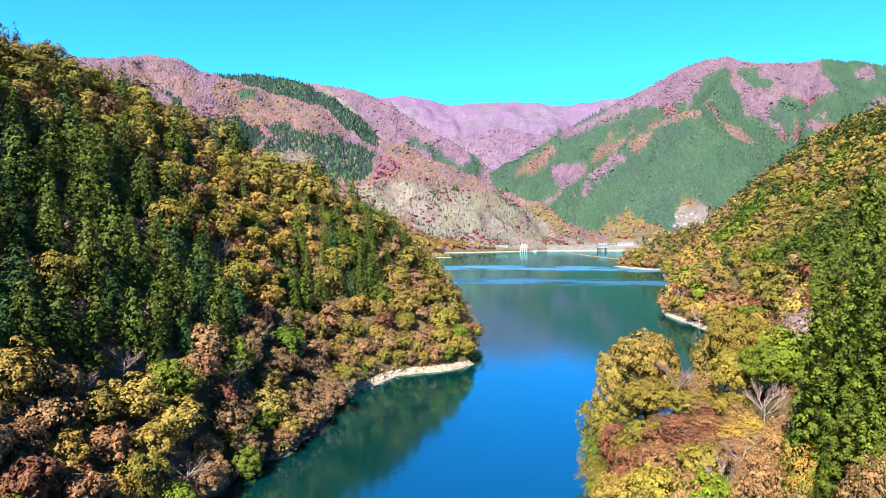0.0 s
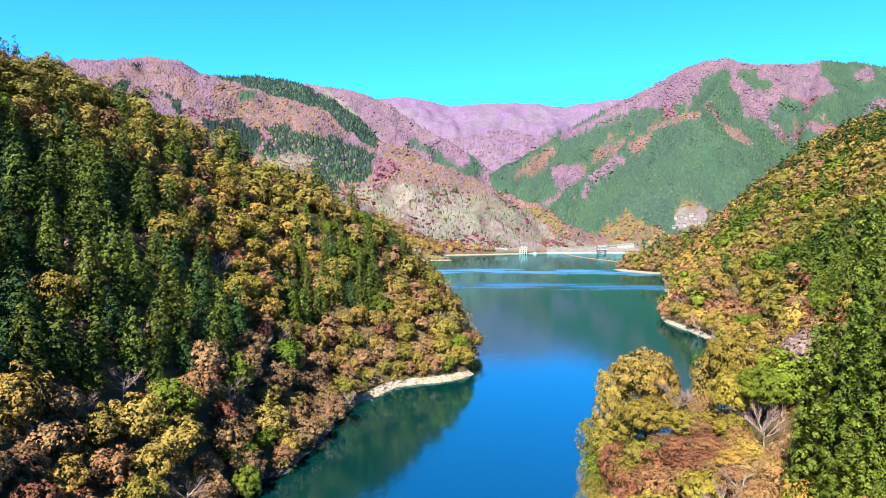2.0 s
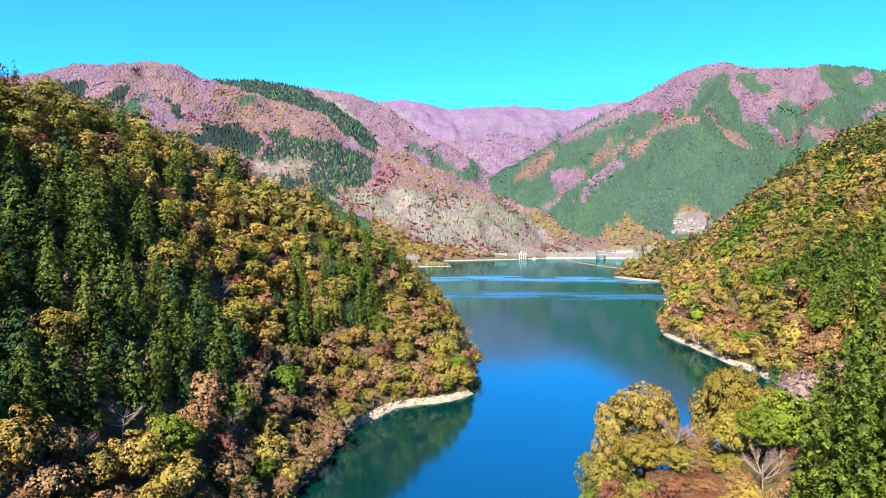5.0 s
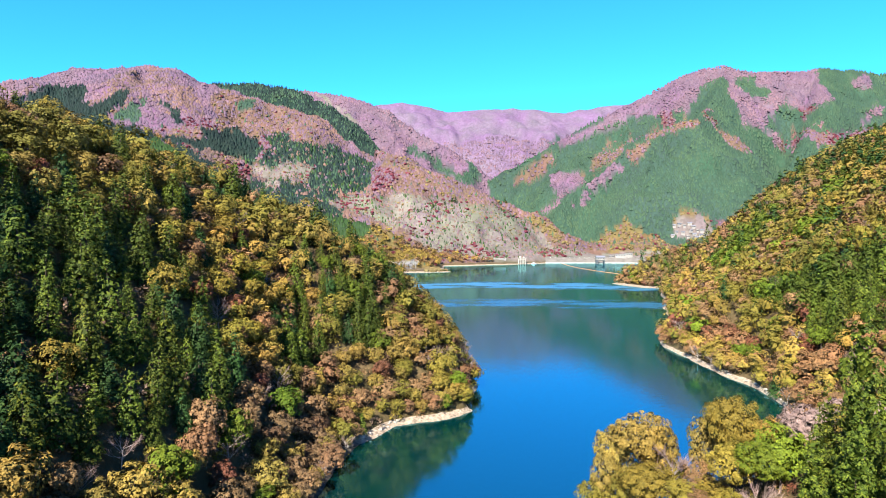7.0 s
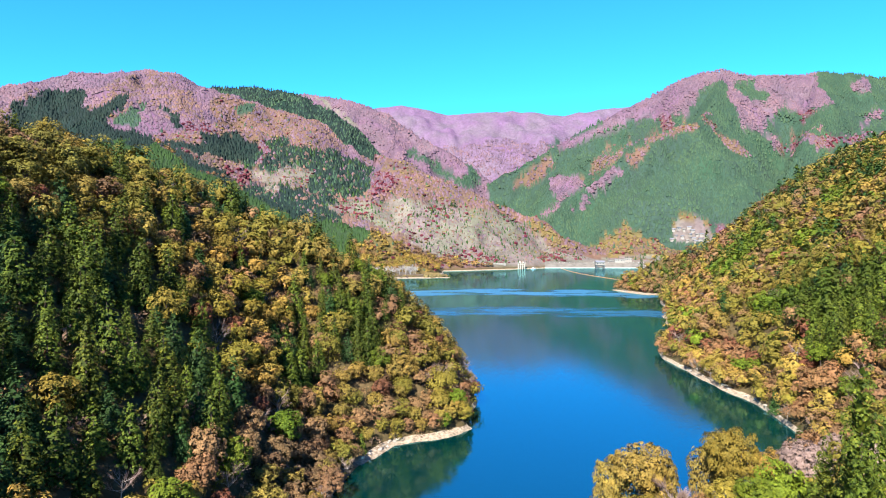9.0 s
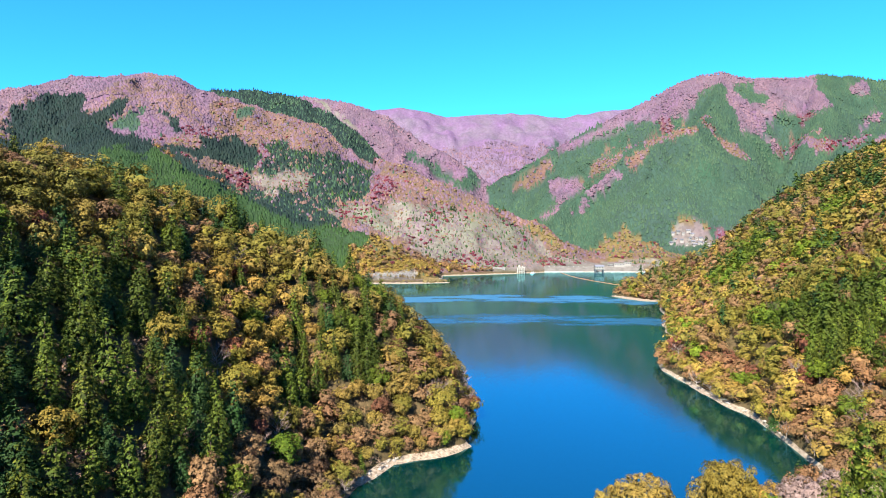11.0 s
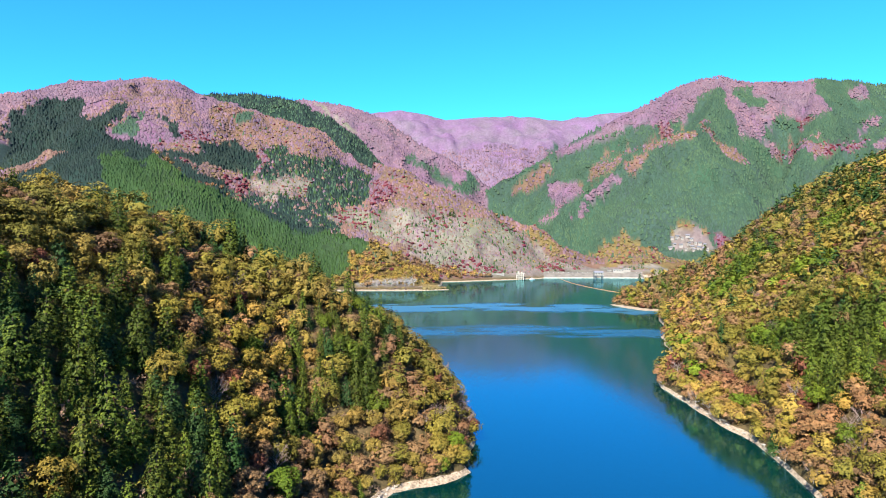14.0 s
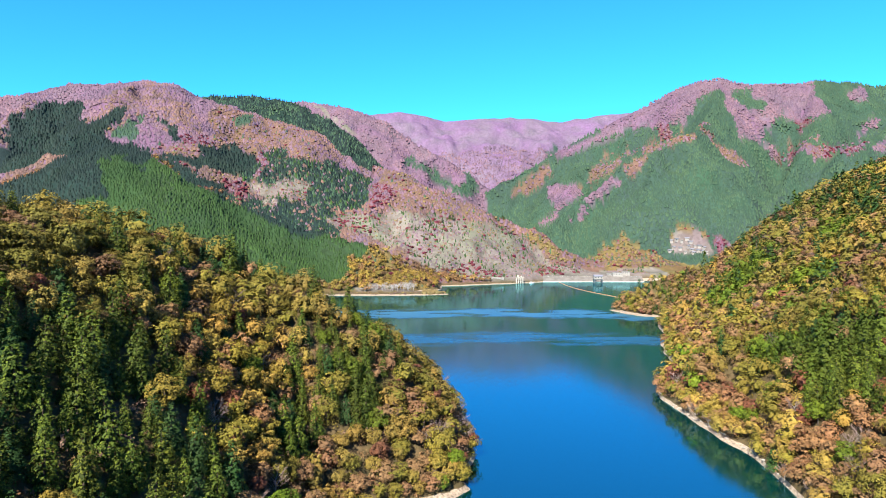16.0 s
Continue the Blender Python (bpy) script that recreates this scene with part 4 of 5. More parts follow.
def far_forest():
    g = np.random.default_rng(17)
    rows = {k: [] for k in ("dark", "cedar", "plantation", "gold", "rust", "mauve", "red", "pine")}
    shore = {"gold": [], "rust": []}
    for x0, x1, y0, y1, step in ((-1000, 1000, 880, 1500, 5.2), (-1500, 1800, 1500, 2500, 6.6), (-1400, 1600, 2500, 3500, 12.5)):
        x, y = scatter(x0, x1, y0, y1, step, int(step * 10))
        az, r = np.degrees(np.arctan2(x, y)), np.hypot(x, y)
        keep = (np.abs(az) < 37.5) & (r > 880)
        x, y = x[keep], y[keep]
        z, owner = land(x, y)
        keep = (z > 5) & faces_camera(x, y, z) & ((y < 1300) | (z > 22))
        x, y, z, owner = x[keep], y[keep], z[keep], owner[keep]
        kind = cover(x, y, z, owner)
        u = g.uniform(0, 1, len(x))
        warm = fbm(x, y, 170, 3, 101)
        for i in range(len(x)):
            k = KINDS[kind[i]]
            scale = g.uniform(0.7, 1.25) * (1.9 if step > 9 else 1.35 if step > 6 else 1.0)
            if k == "pale":
                continue
            elif k == "gold":
                k = "gold" if u[i] < 0.5 else "rust" if u[i] < 0.85 else "cedar" if u[i] < 0.95 else "red"
            elif k == "mauve" and y[i] < 2100 and warm[i] + 0.3 * u[i] > 0.34:
                k = "rust"
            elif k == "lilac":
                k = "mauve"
            elif k == "wine":
                k = "red" if u[i] < 0.4 else "mauve" if u[i] < 0.8 else "rust"
            elif k == "rust" and u[i] < 0.6:
                k = "gold" if u[i] < 0.08 else "mauve" if u[i] < 0.5 else "red" if u[i] < 0.53 else "cedar" if u[i] < 0.56 else "rust"
            elif k == "dark" and y[i] > 2000:
                k = "dark" if u[i] < 0.5 else "cedar"
            elif k == "dark" and 1240 < y[i] < 1760 and x[i] > -480:
                k = "dark" if u[i] < 0.42 else "cedar" if u[i] < 0.74 else "plantation" if u[i] < 0.84 else "rust" if u[i] < 0.93 else "mauve"
            scale *= 1.1 if k in ("gold", "rust", "red") else 1.15 if k == "mauve" else 1.0
            lift = 0.4 if step > 6 else 1.3 if k in ("gold", "rust", "red") else -0.5
            if lift > 1 and k in shore and y[i] < 1330:
                if u[i] * 7 % 1 > 0.6:
                    continue
                shore[k].append((x[i], y[i], z[i], g.uniform(0.75, 1.2), g.uniform(0, 6.28)))
                continue
            scale *= 1.4 if lift > 1 else 1.0
            rows[k].append((x[i], y[i], z[i] + lift, scale, g.uniform(0, 6.28)))
    # single bushes on the open hillside over the dam
    x, y = scatter(-480, 480, 1040, 1720, 4.6, 77)
    z, owner = land(x, y)
    pale = (z > 12) & (cover(x, y, z, owner) == KINDS.index("pale")) & faces_camera(x, y, z)
    x, y, z = x[pale], y[pale], z[pale]
    u = g.uniform(0, 1, len(x)) - 0.25 * (fbm(x, y, 60, 3, 81) + 0.3)
    for i in np.nonzero(u < 0.66)[0]:
        k, s = ("red", 1.6) if u[i] < -0.04 else ("pine", 0.9) if u[i] < 0.03 else ("rust", 1.3) if u[i] < 0.09 else ("plantation", 0.8) if u[i] < 0.14 else ("mauve", 1.1) if u[i] < 0.22 else ("rust", 0.9) if u[i] < 0.32 else ("gold", 0.9) if u[i] < 0.42 else ("plantation", 0.55) if u[i] < 0.5 else ("mauve", 0.9) if u[i] < 0.58 else ("rust", 0.75)
        rows[k].append((x[i], y[i], z[i] - 0.4, s * g.uniform(0.6, 1.3), g.uniform(0, 6.28)))
    for k, v in rows.items():
        if v:
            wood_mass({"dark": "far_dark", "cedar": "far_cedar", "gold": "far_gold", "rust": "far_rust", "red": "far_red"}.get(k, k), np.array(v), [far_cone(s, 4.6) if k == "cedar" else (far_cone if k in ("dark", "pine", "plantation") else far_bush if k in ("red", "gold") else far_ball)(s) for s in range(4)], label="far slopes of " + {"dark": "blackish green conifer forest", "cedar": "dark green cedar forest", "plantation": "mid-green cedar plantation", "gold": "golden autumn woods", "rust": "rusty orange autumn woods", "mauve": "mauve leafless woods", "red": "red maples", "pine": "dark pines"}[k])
    for k, v in shore.items():
        wood_mass(k, np.array(v), [build(k, 500 + s, 0) for s in range(4)], label="mixed " + k + " autumn woods at the far shore")


near_forest()
far_forest()


# tall cedars on the near bank: x, y and the height of their tops
GROVE = ((45, 75, 54), (46, 69, 58), (50, 67, 62), (51, 75, 60), (54, 80, 70), (57, 69, 68), (55, 89, 56), (60, 84, 62), (63, 76, 70), (50, 82, 51), (63, 96, 55), (64, 105, 47), (44, 67.5, 43))
# trees of the promontory: kind, x, y, height of the top, half width
BANK = (("gold", 48, 147, 35, 7.4), ("gold", 40, 149, 27, 4.6), ("olive", 45.5, 137, 27, 6.2), ("olive", 36, 147, 20, 4.2), ("green", 35, 140, 13, 3.8), ("twig", 52.5, 141, 32, 4.2),
        ("rust", 57, 137, 27, 3.2), ("olive", 60, 128, 35, 5.6), ("olive", 69, 153, 36, 7.0), ("green", 63, 121, 37, 5.4), ("olive", 57, 121, 28, 3.6), ("twig", 60, 116, 31, 3.8),
        ("red", 37, 136, 18, 3.4), ("red", 44, 115, 22, 3.8), ("rust", 39, 114, 20, 3.8), ("red", 48.5, 114, 22, 3.2), ("rust", 41, 108, 21.5, 3.8), ("olive", 41, 125, 21, 4.0),
        ("gold", 48, 102, 27, 4.2), ("olive", 42, 101, 24.5, 4.0), ("green", 36, 104, 19, 4.0), ("olive", 33, 94, 24, 4.8), ("green", 37, 86, 26, 4.2), ("olive", 28, 99, 17, 5.0), ("gold", 31, 112, 15, 4.2),
        ("twig", 41, 89, 30, 3.6), ("twig", 45, 93, 30, 3.2), ("rust", 44, 85, 29, 3.2), ("gold", 42.5, 74, 37.5, 2.4), ("rust", 40, 78, 34, 2.8), ("rust", 38, 66, 38, 3.0), ("twig", 41, 60, 43, 3.4),
        ("rust", 37, 58.5, 39, 3.2), ("rust", 43.5, 62, 43, 3.0), ("rust", 34, 70, 33, 3.2), ("gold", 72, 137, 36, 6.0), ("olive", 74, 122, 40, 6.0), ("rust", 33, 62, 36, 3.2), ("twig", 56, 150, 27, 4.0),
        ("olive", 66, 141, 41, 6.0), ("gold", 64, 150, 34, 5.0), ("green", 66, 121, 41, 5.0), ("rust", 53, 128, 24, 3.0), ("gold", 53, 108, 27, 3.4), ("rust", 52, 97, 29, 3.0),
        ("olive", 51, 131, 25, 4.0), ("rust", 47, 108, 23, 3.2), ("red", 36, 120, 17, 3.4), ("olive", 38, 128, 18, 3.8), ("rust", 35, 88, 26, 3.4), ("gold", 32, 104, 19, 4.0), ("rust", 45, 96, 27, 3.0), ("rust", 38, 74, 34, 3.2), ("olive", 29, 88, 22, 4.0), ("rust", 30, 76, 30, 3.6), ("gold", 49, 91, 30, 3.0), ("olive", 33, 133, 11, 3.6), ("olive", 32, 125, 11, 3.6), ("gold", 35, 145, 9, 3.0), ("green", 30, 117, 12, 3.4),
        ("twig", 72, 122, 49, 5.2), ("twig", 81, 124, 52, 5.2), ("twig", 78, 112, 53, 5.2), ("rust", 86, 130, 50, 5.4), ("rust", 76, 128, 45, 4.6), ("twig", 88, 118, 54, 5.0),
        ("olive", 43, 143, 23, 4.6), ("gold", 50, 151, 23, 4.6), ("olive", 38, 143, 18, 4.2), ("gold", 45, 152, 19, 4.2), ("olive", 55, 145, 24, 4.4), ("rust", 47, 131, 20, 3.6), ("olive", 58, 133, 25, 4.2),
        ("red", 46, 122, 23, 3.4), ("rust", 50, 118, 23.5, 3.2), ("red", 41, 120, 21, 3.6), ("rust", 54, 112, 25, 3.2), ("rust", 56, 118, 26, 3.2), ("red", 52, 124, 23, 3.2), ("gold", 43, 151, 30, 5.4), ("gold", 53, 150, 31, 5.2), ("rust", 58, 103, 30, 3.4), ("rust", 46, 86, 31, 3.0))


def grove():
    base = tree_thing("cedar_tree", *conifer(900, 25.0, 4.4, 13000, 0.14, 190, 0.62, 1.12, 0.5, 2600), LEAF_MAT["cedar"], BARK, "very tall dense cedar on the near bank", "tree", "tall cedars on the near bank")
    for i, (x, y, top) in enumerate(GROVE):
        z = float(land(np.array([float(x)]), np.array([float(y)]))[0][0])
        tall = (top - z) / 25.0
        m = pose(x, y, z, 0, 0, 70 * i) @ Matrix.Diagonal((0.45 + 0.45 * tall, 0.45 + 0.45 * tall, tall, 1))
        if i:
            copy_thing(base, Matrix()).matrix_basis = m
        else:
            base.matrix_basis = m


grove()


def bank_trees():
    """Broadleaf and bare trees and tall bushes on the near promontory."""
    made = {}
    for i, (kind, x, y, top, wide) in enumerate(BANK):
        z = float(land(np.array([float(x)]), np.array([float(y)]))[0][0])
        small = 0 if wide > 5 else 1 if wide > 3.9 else 2
        size, half = SIZES[kind]
        if (kind, small) not in made:
            crown, trunk = build(kind, 700 + i, 2 if small == 2 and kind == "twig" else 3) if small < 2 or kind == "twig" else broadleaf(700 + i, *SIZES[kind], 2800, 0.17, 80, 0.46)
            if wide > 5:
                crown, trunk = broadleaf(700 + i, *SIZES[kind], 6500, 0.155, 150, 0.5, 0.34)
            made[kind, small] = t = tree_thing({"twig": "bare_tree", "red": "maple_tree"}.get(kind, "broadleaf_tree"), crown, trunk, TWIGS if kind == "twig" else LEAF_MAT[kind], PALE_BARK if kind == "twig" else BARK, LABEL[kind].replace("slope", "promontory"), "tree", kind + " trees of the promontory")
        else:
            t = copy_thing(made[kind, small], Matrix())
        t.matrix_basis = pose(x, y, z, 0, 0, 77 * i) @ Matrix.Diagonal((wide / half, wide / half, min((top - z) / size, (1.25 if kind == "twig" else 1.8) * wide / half), 1))


bank_trees()


def tip_trees():
    """Bright trees that stand alone at the water's edge."""
    for kind, x, y, s in (("green", 7, 268, 0.95), ("green", -47, 146, 0.9), ("gold", -1, 262, 0.8), ("green", -49, 152, 0.8), ("olive", 11, 272, 0.8), ("olive", 9, 265, 0.8), ("gold", 4, 262, 0.8), ("green", 1, 258, 0.7), ("rust", -6, 258, 0.75), ("gold", -12, 257, 0.75), ("rust", -20, 253, 0.7), ("olive", -16, 262, 0.85)):
        crown, trunk = build(kind, int(900 + x + y), 3)
        t = tree_thing("broadleaf_tree", crown, trunk, LEAF_MAT[kind], BARK, {"green": "bright green", "rust": "rusty brown"}.get(kind, "bright yellow") + " broadleaf tree leaning over the shore", "tree", "shore trees")
        t.matrix_basis = pose(x, y, float(land(np.array([float(x)]), np.array([float(y)]))[0][0]), 0, 4, 0) @ Matrix.Scale(s, 4)


tip_trees()
VILLAGE = [(634, 1715), (645, 1709), (656, 1703), (671, 1703), (670, 1691), (676, 1684), (686, 1687), (690, 1674), (699, 1669), (679, 1677), (707, 1663), (650, 1695), (636, 1704), (626, 1706), (660, 1686), (697, 1684), (706, 1676), (678, 1697)]
HILL_PINES = [(8, 1470), (25, 1480), (33, 1480), (-19, 1445), (-53, 1425), (-357, 1470), (-335, 1460), (161, 1605)]



def spit_thicket():
    """Bushes on the low spit, and a pale leafless thicket behind them."""
    g = np.random.default_rng(91)
    for kind, x0, x1, y0, y1, n, low, high, name, label in (
            ("far_gold", -150, 8, 1062, 1078, 60, 0.45, 0.9, "bushes", "golden and brown bushes along the spit"),
            ("far_rust", -240, -20, 1064, 1082, 60, 0.45, 0.8, "bushes", "rusty bushes along the spit"),
            ("far_gold", -28, 8, 1074, 1094, 40, 1.4, 2.2, "bushes", "tall golden bushes at the tip of the spit"),
            ("twig", -140, -34, 1084, 1102, 64, 1.2, 1.6, "thicket", "pale grey leafless thicket on the spit")):
        x, y = g.uniform(x0, x1, n), g.uniform(y0, y1, n)
        z = land(x, y)[0]
        keep = z > 1.5
        rows = np.column_stack([x, y, z, g.uniform(low, high, n), g.uniform(0, 6.28, n)])[keep]
        if kind == "twig":
            rows[:, 3] *= 0.55 + 0.55 * np.clip((rows[:, 0] + 150) / 90, 0, 1)
            wood_mass(kind, rows, [bare_tree(60 + k, 9.0, 4.4, 78) for k in range(3)], PALE_TWIGS, name, label)
        else:
            wood_mass(kind, rows, [far_bush(k) for k in range(4)], None, name, label)


spit_thicket()

# ---- dam, towers, boom, village ----
def box(bm, x0, x1, y0, y1, z0, z1):
    vs = [bm.verts.new(p) for p in ((x0, y0, z0), (x1, y0, z0), (x1, y1, z0), (x0, y1, z0), (x0, y0, z1), (x1, y0, z1), (x1, y1, z1), (x0, y1, z1))]
    for f in ((3, 2, 1, 0), (4, 5, 6, 7), (0, 1, 5, 4), (1, 2, 6, 5), (2, 3, 7, 6), (3, 0, 4, 7)):
        bm.faces.new([vs[i] for i in f])


def boxes(name, material, *sizes, bevel=0.0):
    bm = bmesh.new()
    for s in sizes:
        box(bm, *s)
    if bevel:
        bmesh.ops.bevel(bm, geom=bm.edges[:], offset=bevel, segments=1, affect="EDGES")
    me = bpy.data.meshes.new(name)
    bm.to_mesh(me)
    bm.free()
    me.materials.append(material)
    return me


def gable(name, material, half_x, half_y, eaves, ridge_z, thick=0.35):
    """A gabled roof with overhang, its ridge along x."""
    bm = bmesh.new()
    a = [bm.verts.new(p) for p in ((-half_x, -half_y, eaves), (half_x, -half_y, eaves), (half_x, 0, ridge_z), (-half_x, 0, ridge_z), (half_x, half_y, eaves), (-half_x, half_y, eaves))]
    b = [bm.verts.new(v.co + Vector((0, 0, thick))) for v in a]
    for f in ((0, 1, 2, 3), (3, 2, 4, 5)):
        bm.faces.new([a[i] for i in reversed(f)])
        bm.faces.new([b[i] for i in f])
    for i, j in ((0, 1), (1, 2), (2, 4), (4, 5), (5, 3), (3, 0)):
        bm.faces.new((a[i], a[j], b[j], b[i]))
    bmesh.ops.recalc_face_normals(bm, faces=bm.faces[:])
    me = bpy.data.meshes.new(name)
    bm.to_mesh(me)
    bm.free()
    me.materials.append(material)
    return me


def height(x, y):
    return float(land(np.array([float(x)]), np.array([float(y)]))[0][0])


def dam():
    top = tagged(new("rockfill_dam"), "grey rockfill dam with pale guard posts along its crest", "dam")
    n, bm = 60, bmesh.new()
    rows = []
    for i in range(n + 1):
        x = 120 + i * 5.2
        y = 1322 + 10 * math.sin(math.pi * i / n)
        j = 0.5 * (value_noise(np.array([i * 0.9]), np.array([1.0]), 3)[0] - 0.5)
        rows.append([bm.verts.new(p) for p in ((x, y - 14, -9), (x, y + 4 + j, 2.2), (x, y + 20 + j, 9.6), (x, y + 20.6, 10.6), (x, y + 30, 10.6), (x, y + 70, -14))])
    for p, q in zip(rows[:-1], rows[1:]):
        for k in range(5):
            bm.faces.new((p[k], q[k], q[k + 1], p[k + 1]))
    me = bpy.data.meshes.new("embankment")
    bm.to_mesh(me)
    bm.free()
    me.materials.append(RIPRAP)
    part("embankment", me, top)
    band = bmesh.new()
    for i in range(n):
        xa, xb = 120 + i * 5.2, 120 + (i + 1) * 5.2
        ya, yb = (1322 + 10 * math.sin(math.pi * k / n) for k in (i, i + 1))
        vs = [band.verts.new(p) for p in ((xa, ya - 3.4, -1.0), (xb, yb - 3.4, -1.0), (xb, yb + 2.2, 1.6 + 0.7 * ((i * 7) % 5) / 5), (xa, ya + 2.2, 1.6 + 0.7 * (((i - 1) * 7) % 5) / 5))]
        band.faces.new(vs)
    me = bpy.data.meshes.new("waterline_band")
    band.to_mesh(me)
    band.free()
    me.materials.append(PALE_STONE)
    part("waterline_band", me, top)
    rail = bmesh.new()
    post = boxes("guard_post", WHITE_PAINT, (-0.22, 0.22, -0.22, 0.22, 0, 1.3), bevel=0.06)
    pts = [(120 + i * 5.2, 1322 + 10 * math.sin(math.pi * i / n) + 21.5) for i in range(n + 1)]
    for (x0, y0), (x1, y1) in zip(pts[:-1], pts[1:]):
        vs = [rail.verts.new(p) for p in ((x0, y0, 11.3), (x1, y1, 11.3), (x1, y1, 11.8), (x0, y0, 11.8), (x0, y0 + 0.2, 11.3), (x1, y1 + 0.2, 11.3), (x1, y1 + 0.2, 11.8), (x0, y0 + 0.2, 11.8))]
        for f in ((0, 1, 2, 3), (7, 6, 5, 4), (3, 2, 6, 7), (0, 4, 5, 1)):
            rail.faces.new([vs[i] for i in f])
    me = bpy.data.meshes.new("guard_rail")
    rail.to_mesh(me)
    rail.free()
    me.materials.append(RIPRAP)
    part("guard_rail", me, top)
    for x, y in pts[::2]:
        part("guard_post", post, top).location = (x, y - 0.7, 10.5)


dam()


def intake_tower():
    """Gate house on four legs, with a footbridge to the dam."""
    top = tagged(new("intake_tower"), "pale intake gate house on dark steel legs in the lake", "tower")
    for x in (-8, 8):
        for y in (-5, 5):
            part("leg", boxes("leg", DARK_STEEL, (x - 0.9, x + 0.9, y - 0.9, y + 0.9, -12, 8)), top)
    for z in (2.5, 6.5):
        for y in (-5, 5):
            part("brace", boxes("brace", DARK_STEEL, (-8, 8, y - 0.35, y + 0.35, z, z + 0.7)), top)
    part("deck", boxes("deck", CONCRETE, (-10, 10, -7, 7, 8, 9)), top)
    house = part("gate_house", boxes("gate_house", PLASTER, (-8.5, 8.5, -5.5, 5.5, 9, 14)), top)
    for x in (-5.5, 0, 5.5):
        part("window", boxes("window", GLASS_DARK, (x - 1.2, x + 1.2, -5.56, -5.4, 10.6, 12.6)), house)
    part("roof", gable("roof", ROOF_GREY, 9.5, 6.6, 14, 17), top)
    part("footbridge", boxes("footbridge", CONCRETE, (-1, 1, 7, 42, 8.4, 9.0), (-1, -0.9, 7, 42, 9.0, 10.0), (0.9, 1, 7, 42, 9.0, 10.0)), top)
    top.location = (329, 1303, 0)


intake_tower()


def gate_pier():
    """White twin columns with cross beams by the dam."""
    top = tagged(new("gate_pier"), "pale concrete gate frame standing in the water before the dam", "gate")
    for x in (-6.5, -2, 2.5, 7):
        part("column", boxes("column", PALE_STONE, (x - 0.9, x + 0.9, -2, 2, -12, 13)), top)
    for z in (4.0, 8.5):
        part("cross_beam", boxes("cross_beam", PALE_STONE, (-7.4, 7.9, -1.2, 1.2, z, z + 1.2)), top)
    part("platform", boxes("platform", PALE_STONE, (-8.5, 9, -3, 3, 12.2, 13.2)), top)
    part("hoist_box", boxes("hoist_box", PALE_STONE, (-5, -1, -2, 2, 13.2, 16.5), bevel=0.2), top)
    part("hoist_box", boxes("hoist_box", PALE_STONE, (2, 5, -2, 2, 13.2, 15.5), bevel=0.2), top)
    top.location = (166, 1300, 0)


gate_pier()


def work_boat():
    top = tagged(new("work_boat"), "small white work boat moored before the dam", "boat")
    bm = bmesh.new()
    a = [bm.verts.new(p) for p in ((-6, -1.6, 1.3), (3, -1.8, 1.3), (6.5, 0, 1.7), (3, 1.8, 1.3), (-6, 1.6, 1.3))]
    b = [bm.verts.new(p) for p in ((-5.6, -1.2, -0.3), (2.6, -1.2, -0.3), (5.0, 0, -0.3), (2.6, 1.2, -0.3), (-5.6, 1.2, -0.3))]
    bm.faces.new(a)
    bm.faces.new(b[::-1])
    for i in range(5):
        bm.faces.new((a[i], b[i], b[(i + 1) % 5], a[(i + 1) % 5]))
    me = bpy.data.meshes.new("hull")
    bm.to_mesh(me)
    bm.free()
    me.materials.append(WHITE_PAINT)
    part("hull", me, top)
    part("cabin", boxes("cabin", WHITE_PAINT, (-3, 1, -1.1, 1.1, 1.3, 3.4), bevel=0.15), top)
    top.matrix_basis = pose(191, 1298, 0.1, 0, 0, 20)


work_boat()


def boom():
    """A line of floats from the dam to the east shore."""
    top = tagged(new("float_boom"), "long line of weathered orange floats strung across the lake", "boom")
    bm = bmesh.new()
    bmesh.ops.create_cone(bm, segments=8, radius1=0.5, radius2=0.5, depth=3.2, cap_ends=True, matrix=pose(0, 0, 0, 0, 90, 0))
    me = bpy.data.meshes.new("boom_float")
    bm.to_mesh(me)
    bm.free()
    me.materials.append(BUOY_ORANGE)
    p, q = Vector((252, 1318, 0.25)), Vector((292, 1022, 0.25))
    n = 84
    pts = [p.lerp(q, i / n) + Vector((-14 * math.sin(math.pi * i / n), 0, 0)) for i in range(n + 1)]
    for a, b in zip(pts[:-1], pts[1:]):
        d = b - a
        f = part("boom_float", me, top)
        f.matrix_basis = Matrix.Translation((a + b) / 2) @ d.to_track_quat("X", "Z").to_matrix().to_4x4()


boom()


def retaining_wall():
    top = tagged(new("retaining_wall"), "long pale concrete retaining wall under the hillside road", "wall")
    part("wall_face", boxes("wall_face", CONCRETE, (0, 68, 0, 1.2, -14, 2.6)), top)
    part("coping", boxes("coping", PALE_STONE, (-0.2, 68.2, -0.25, 1.4, 2.6, 3.0)), top)
    y = 1300
    while height(100, y) < 9:
        y += 1
    top.matrix_basis = pose(66, y - 1, 10, 0, 0, 2)


retaining_wall()


def house(kind_roof, wide, deep, eaves):
    top = tagged(new("house"), "small hillside house with pale walls and a tiled roof", "house", "village houses")
    w = part("wall", boxes("wall", PLASTER, (-wide, wide, -deep, deep, -5, eaves)), top)
    part("roof", gable("roof", kind_roof, wide + 0.8, deep + 0.9, eaves - 0.1, eaves + deep * 0.62), top)
    for x in (-wide * 0.5, wide * 0.5):
        part("window", boxes("window", GLASS_DARK, (x - 0.9, x + 0.9, -deep - 0.06, -deep + 0.1, 1.2, 2.6)), w)
    part("door", boxes("door", DARK_STEEL, (-0.5, 0.5, -deep - 0.05, -deep + 0.1, 0, 2.05)), w)
    return top


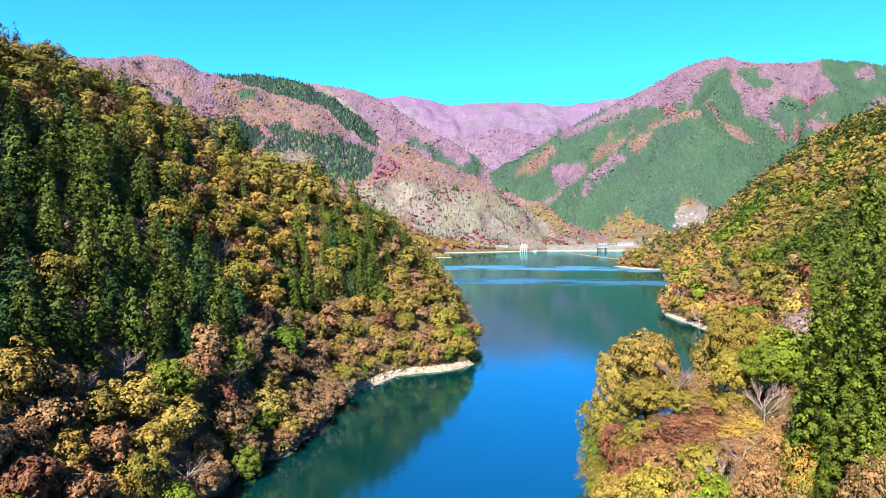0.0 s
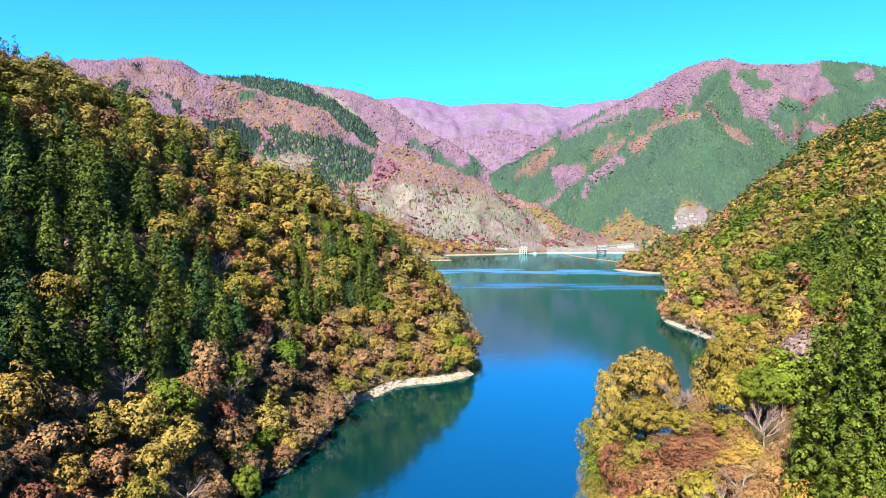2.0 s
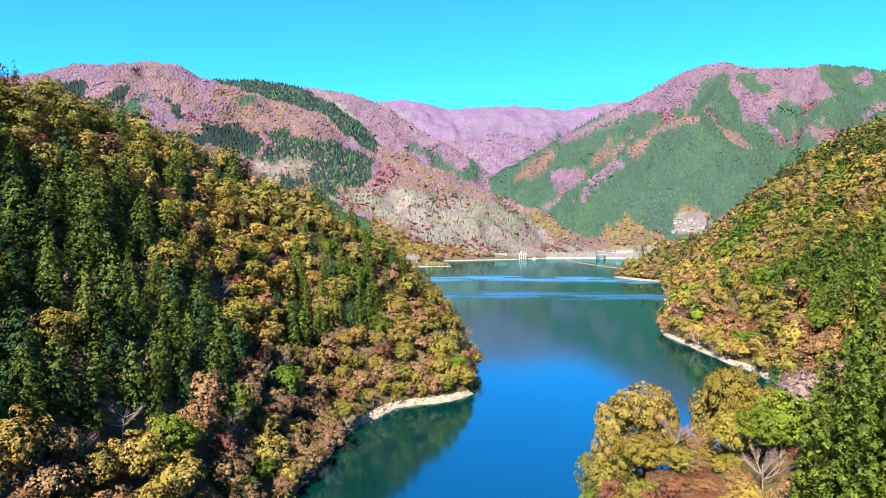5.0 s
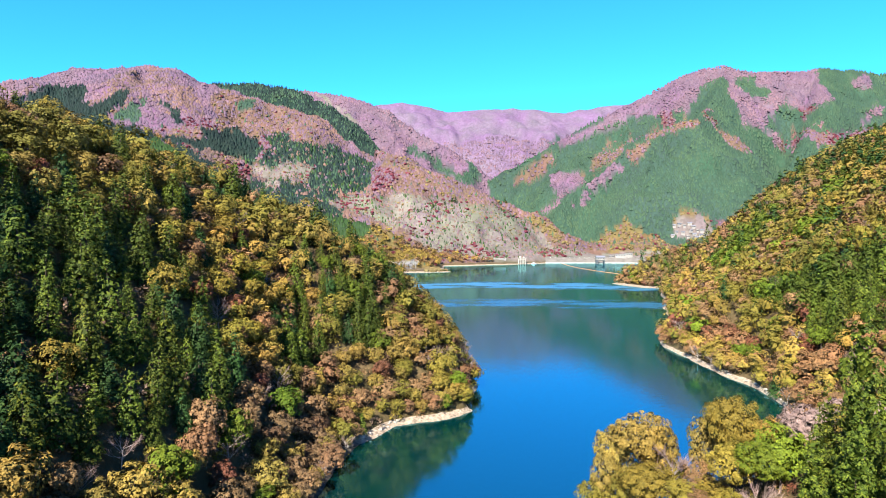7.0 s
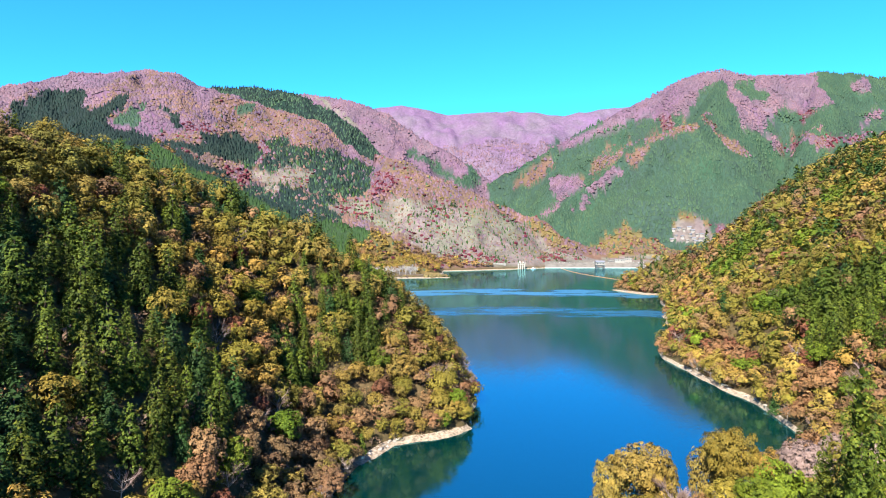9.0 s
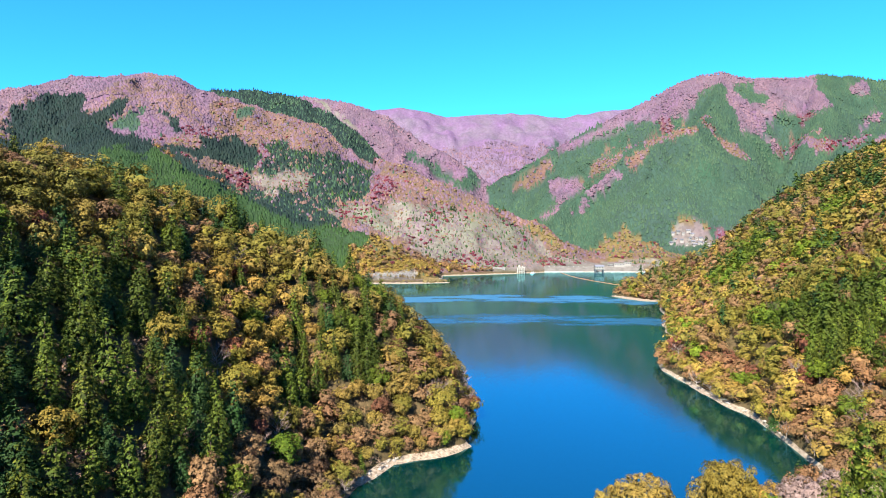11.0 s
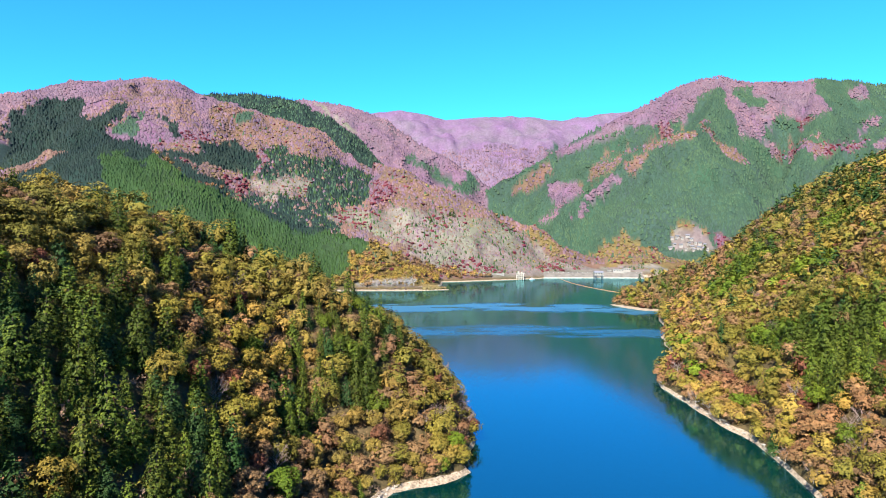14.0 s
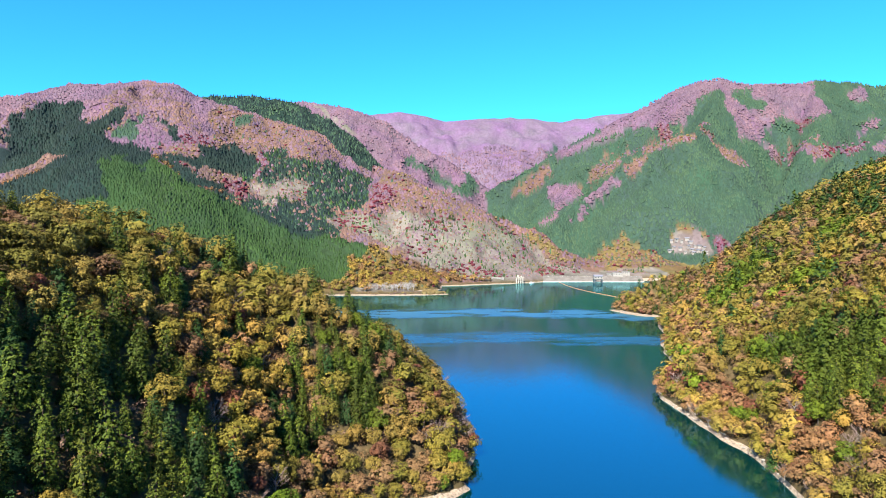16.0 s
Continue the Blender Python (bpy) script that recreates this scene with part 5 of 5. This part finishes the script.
def village():
    kinds = [house(ROOF_GREY, 3.9, 2.8, 3.6), house(ROOF_DARK, 4.6, 3.0, 4.0), house(CONCRETE, 3.4, 2.6, 2.8), house(ROOF_GREY, 5.4, 3.0, 2.8)]
    spots = VILLAGE
    for i, (x, y) in enumerate(spots):
        m = pose(x, y, height(x, y) + 1.0, 0, 0, (i * 37) % 50 - 25)
        if i < 4:
            kinds[i].matrix_basis = m
        else:
            copy_thing(kinds[(i * 7) % 4], Matrix()).matrix_basis = m


village()


def boulder(seed, size):
    g = np.random.default_rng(seed)
    v = ICO_V * g.uniform(0.65, 1.2, (len(ICO_V), 1)) * (size, size * 0.8, size * 0.55)
    return mesh_of("boulder", (v, ICO_T), ROCK)


def boulders():
    """Pale rocks along the drawn-down shore."""
    g = np.random.default_rng(41)
    kinds = [boulder(i, 1.0) for i in range(5)]
    lines = (((-60, 196), (-20, 250), 26), ((134, 390), (141, 352), 16), ((140, 345), (158, 268), 22), ((190, 540), (215, 500), 12), ((222, 828), (262, 838), 12))
    for (x0, y0), (x1, y1), n in lines:
        for i in range(n):
            f = g.uniform(0, 1)
            x, y = x0 + f * (x1 - x0) + g.normal(0, 3), y0 + f * (y1 - y0) + g.normal(0, 3)
            near = np.linspace(-14, 14, 57)
            z = land(x + near, np.full_like(near, y))[0]
            k = int(np.argmin(np.abs(z - g.uniform(0.2, 1.4))))
            ob = new("boulder", kinds[i % 5])
            tagged(ob, "pale angular boulder on the stony shore", "rock", "shore boulders")
            s = g.uniform(0.35, 1.3)
            ob.matrix_basis = pose(x + near[k], y, float(z[k]) + 0.15 * s, 0, 0, g.uniform(0, 360)) @ Matrix.Scale(s, 4)


boulders()


def picnic_bench():
    top = tagged(new("picnic_bench"), "small weathered wooden bench on the wooded promontory", "bench")
    wood = plain("weathered_wood", (0.243, 0.198, 0.154), 0.8, 0.3, 2.0)
    part("seat", boxes("seat", wood, (-1.1, 1.1, -0.25, 0.25, 0.42, 0.48), bevel=0.01), top)
    part("backrest", boxes("backrest", wood, (-1.1, 1.1, 0.25, 0.30, 0.6, 0.9), bevel=0.01), top)
    for x in (-0.9, 0.9):
        part("leg", boxes("leg", wood, (x - 0.05, x + 0.05, -0.2, 0.3, -0.4, 0.42)), top)
        part("back_post", boxes("back_post", wood, (x - 0.04, x + 0.04, 0.3, 0.36, -0.4, 0.9)), top)
    top.matrix_basis = pose(47, 118, height(47, 118) + 0.05, 0, 0, 20)


picnic_bench()


def marker_posts():
    me = boxes("marker_post", WHITE_PAINT, (-0.12, 0.12, -0.12, 0.12, -0.6, 2.4), bevel=0.03)
    for x, y in ((47, 100), (45.5, 96)):
        ob = tagged(new("marker_post", me), "slim white marker post among the trees", "post", "marker posts")
        ob.location = (x, y, height(x, y))


marker_posts()


def dam_office():
    """Low pale buildings at the east end of the dam."""
    for x, y, wide, deep, tall in ((384, 1352, 11, 5, 6), (404, 1360, 8, 5, 8), (366, 1356, 5, 4, 4)):
        top = tagged(new("dam_building"), "low pale flat-roofed building at the end of the dam", "building", "dam buildings")
        z = max(height(x, y), 11.5)
        w = part("wall", boxes("wall", PLASTER, (-wide, wide, -deep, deep, -14, tall)), top)
        part("roof", boxes("roof", CONCRETE, (-wide - 0.5, wide + 0.5, -deep - 0.5, deep + 0.5, tall, tall + 0.5)), top)
        for i in range(4):
            cx = -wide + (i + 0.5) * wide / 2
            part("window", boxes("window", GLASS_DARK, (cx - 0.9, cx + 0.9, -deep - 0.06, -deep + 0.1, tall - 3, tall - 1.4)), w)
        top.matrix_basis = pose(x, y, z, 0, 0, -8)


dam_office()


def hillside_pines():
    """A few dark pines that stand out on the open hillside."""
    crown, trunk = build("pine", 77, 1)
    base = tree_thing("pine_tree", crown, trunk, LEAF_MAT["pine"], BARK, "dark pine standing alone on the open hillside", "tree", "hillside pines")
    for i, (x, y) in enumerate(HILL_PINES):
        m = pose(x, y, height(x, y), 0, 0, 80 * i) @ Matrix.Scale(0.95 + 0.12 * (i % 3), 4)
        if i:
            copy_thing(base, Matrix()).matrix_basis = m
        else:
            base.matrix_basis = m


hillside_pines()
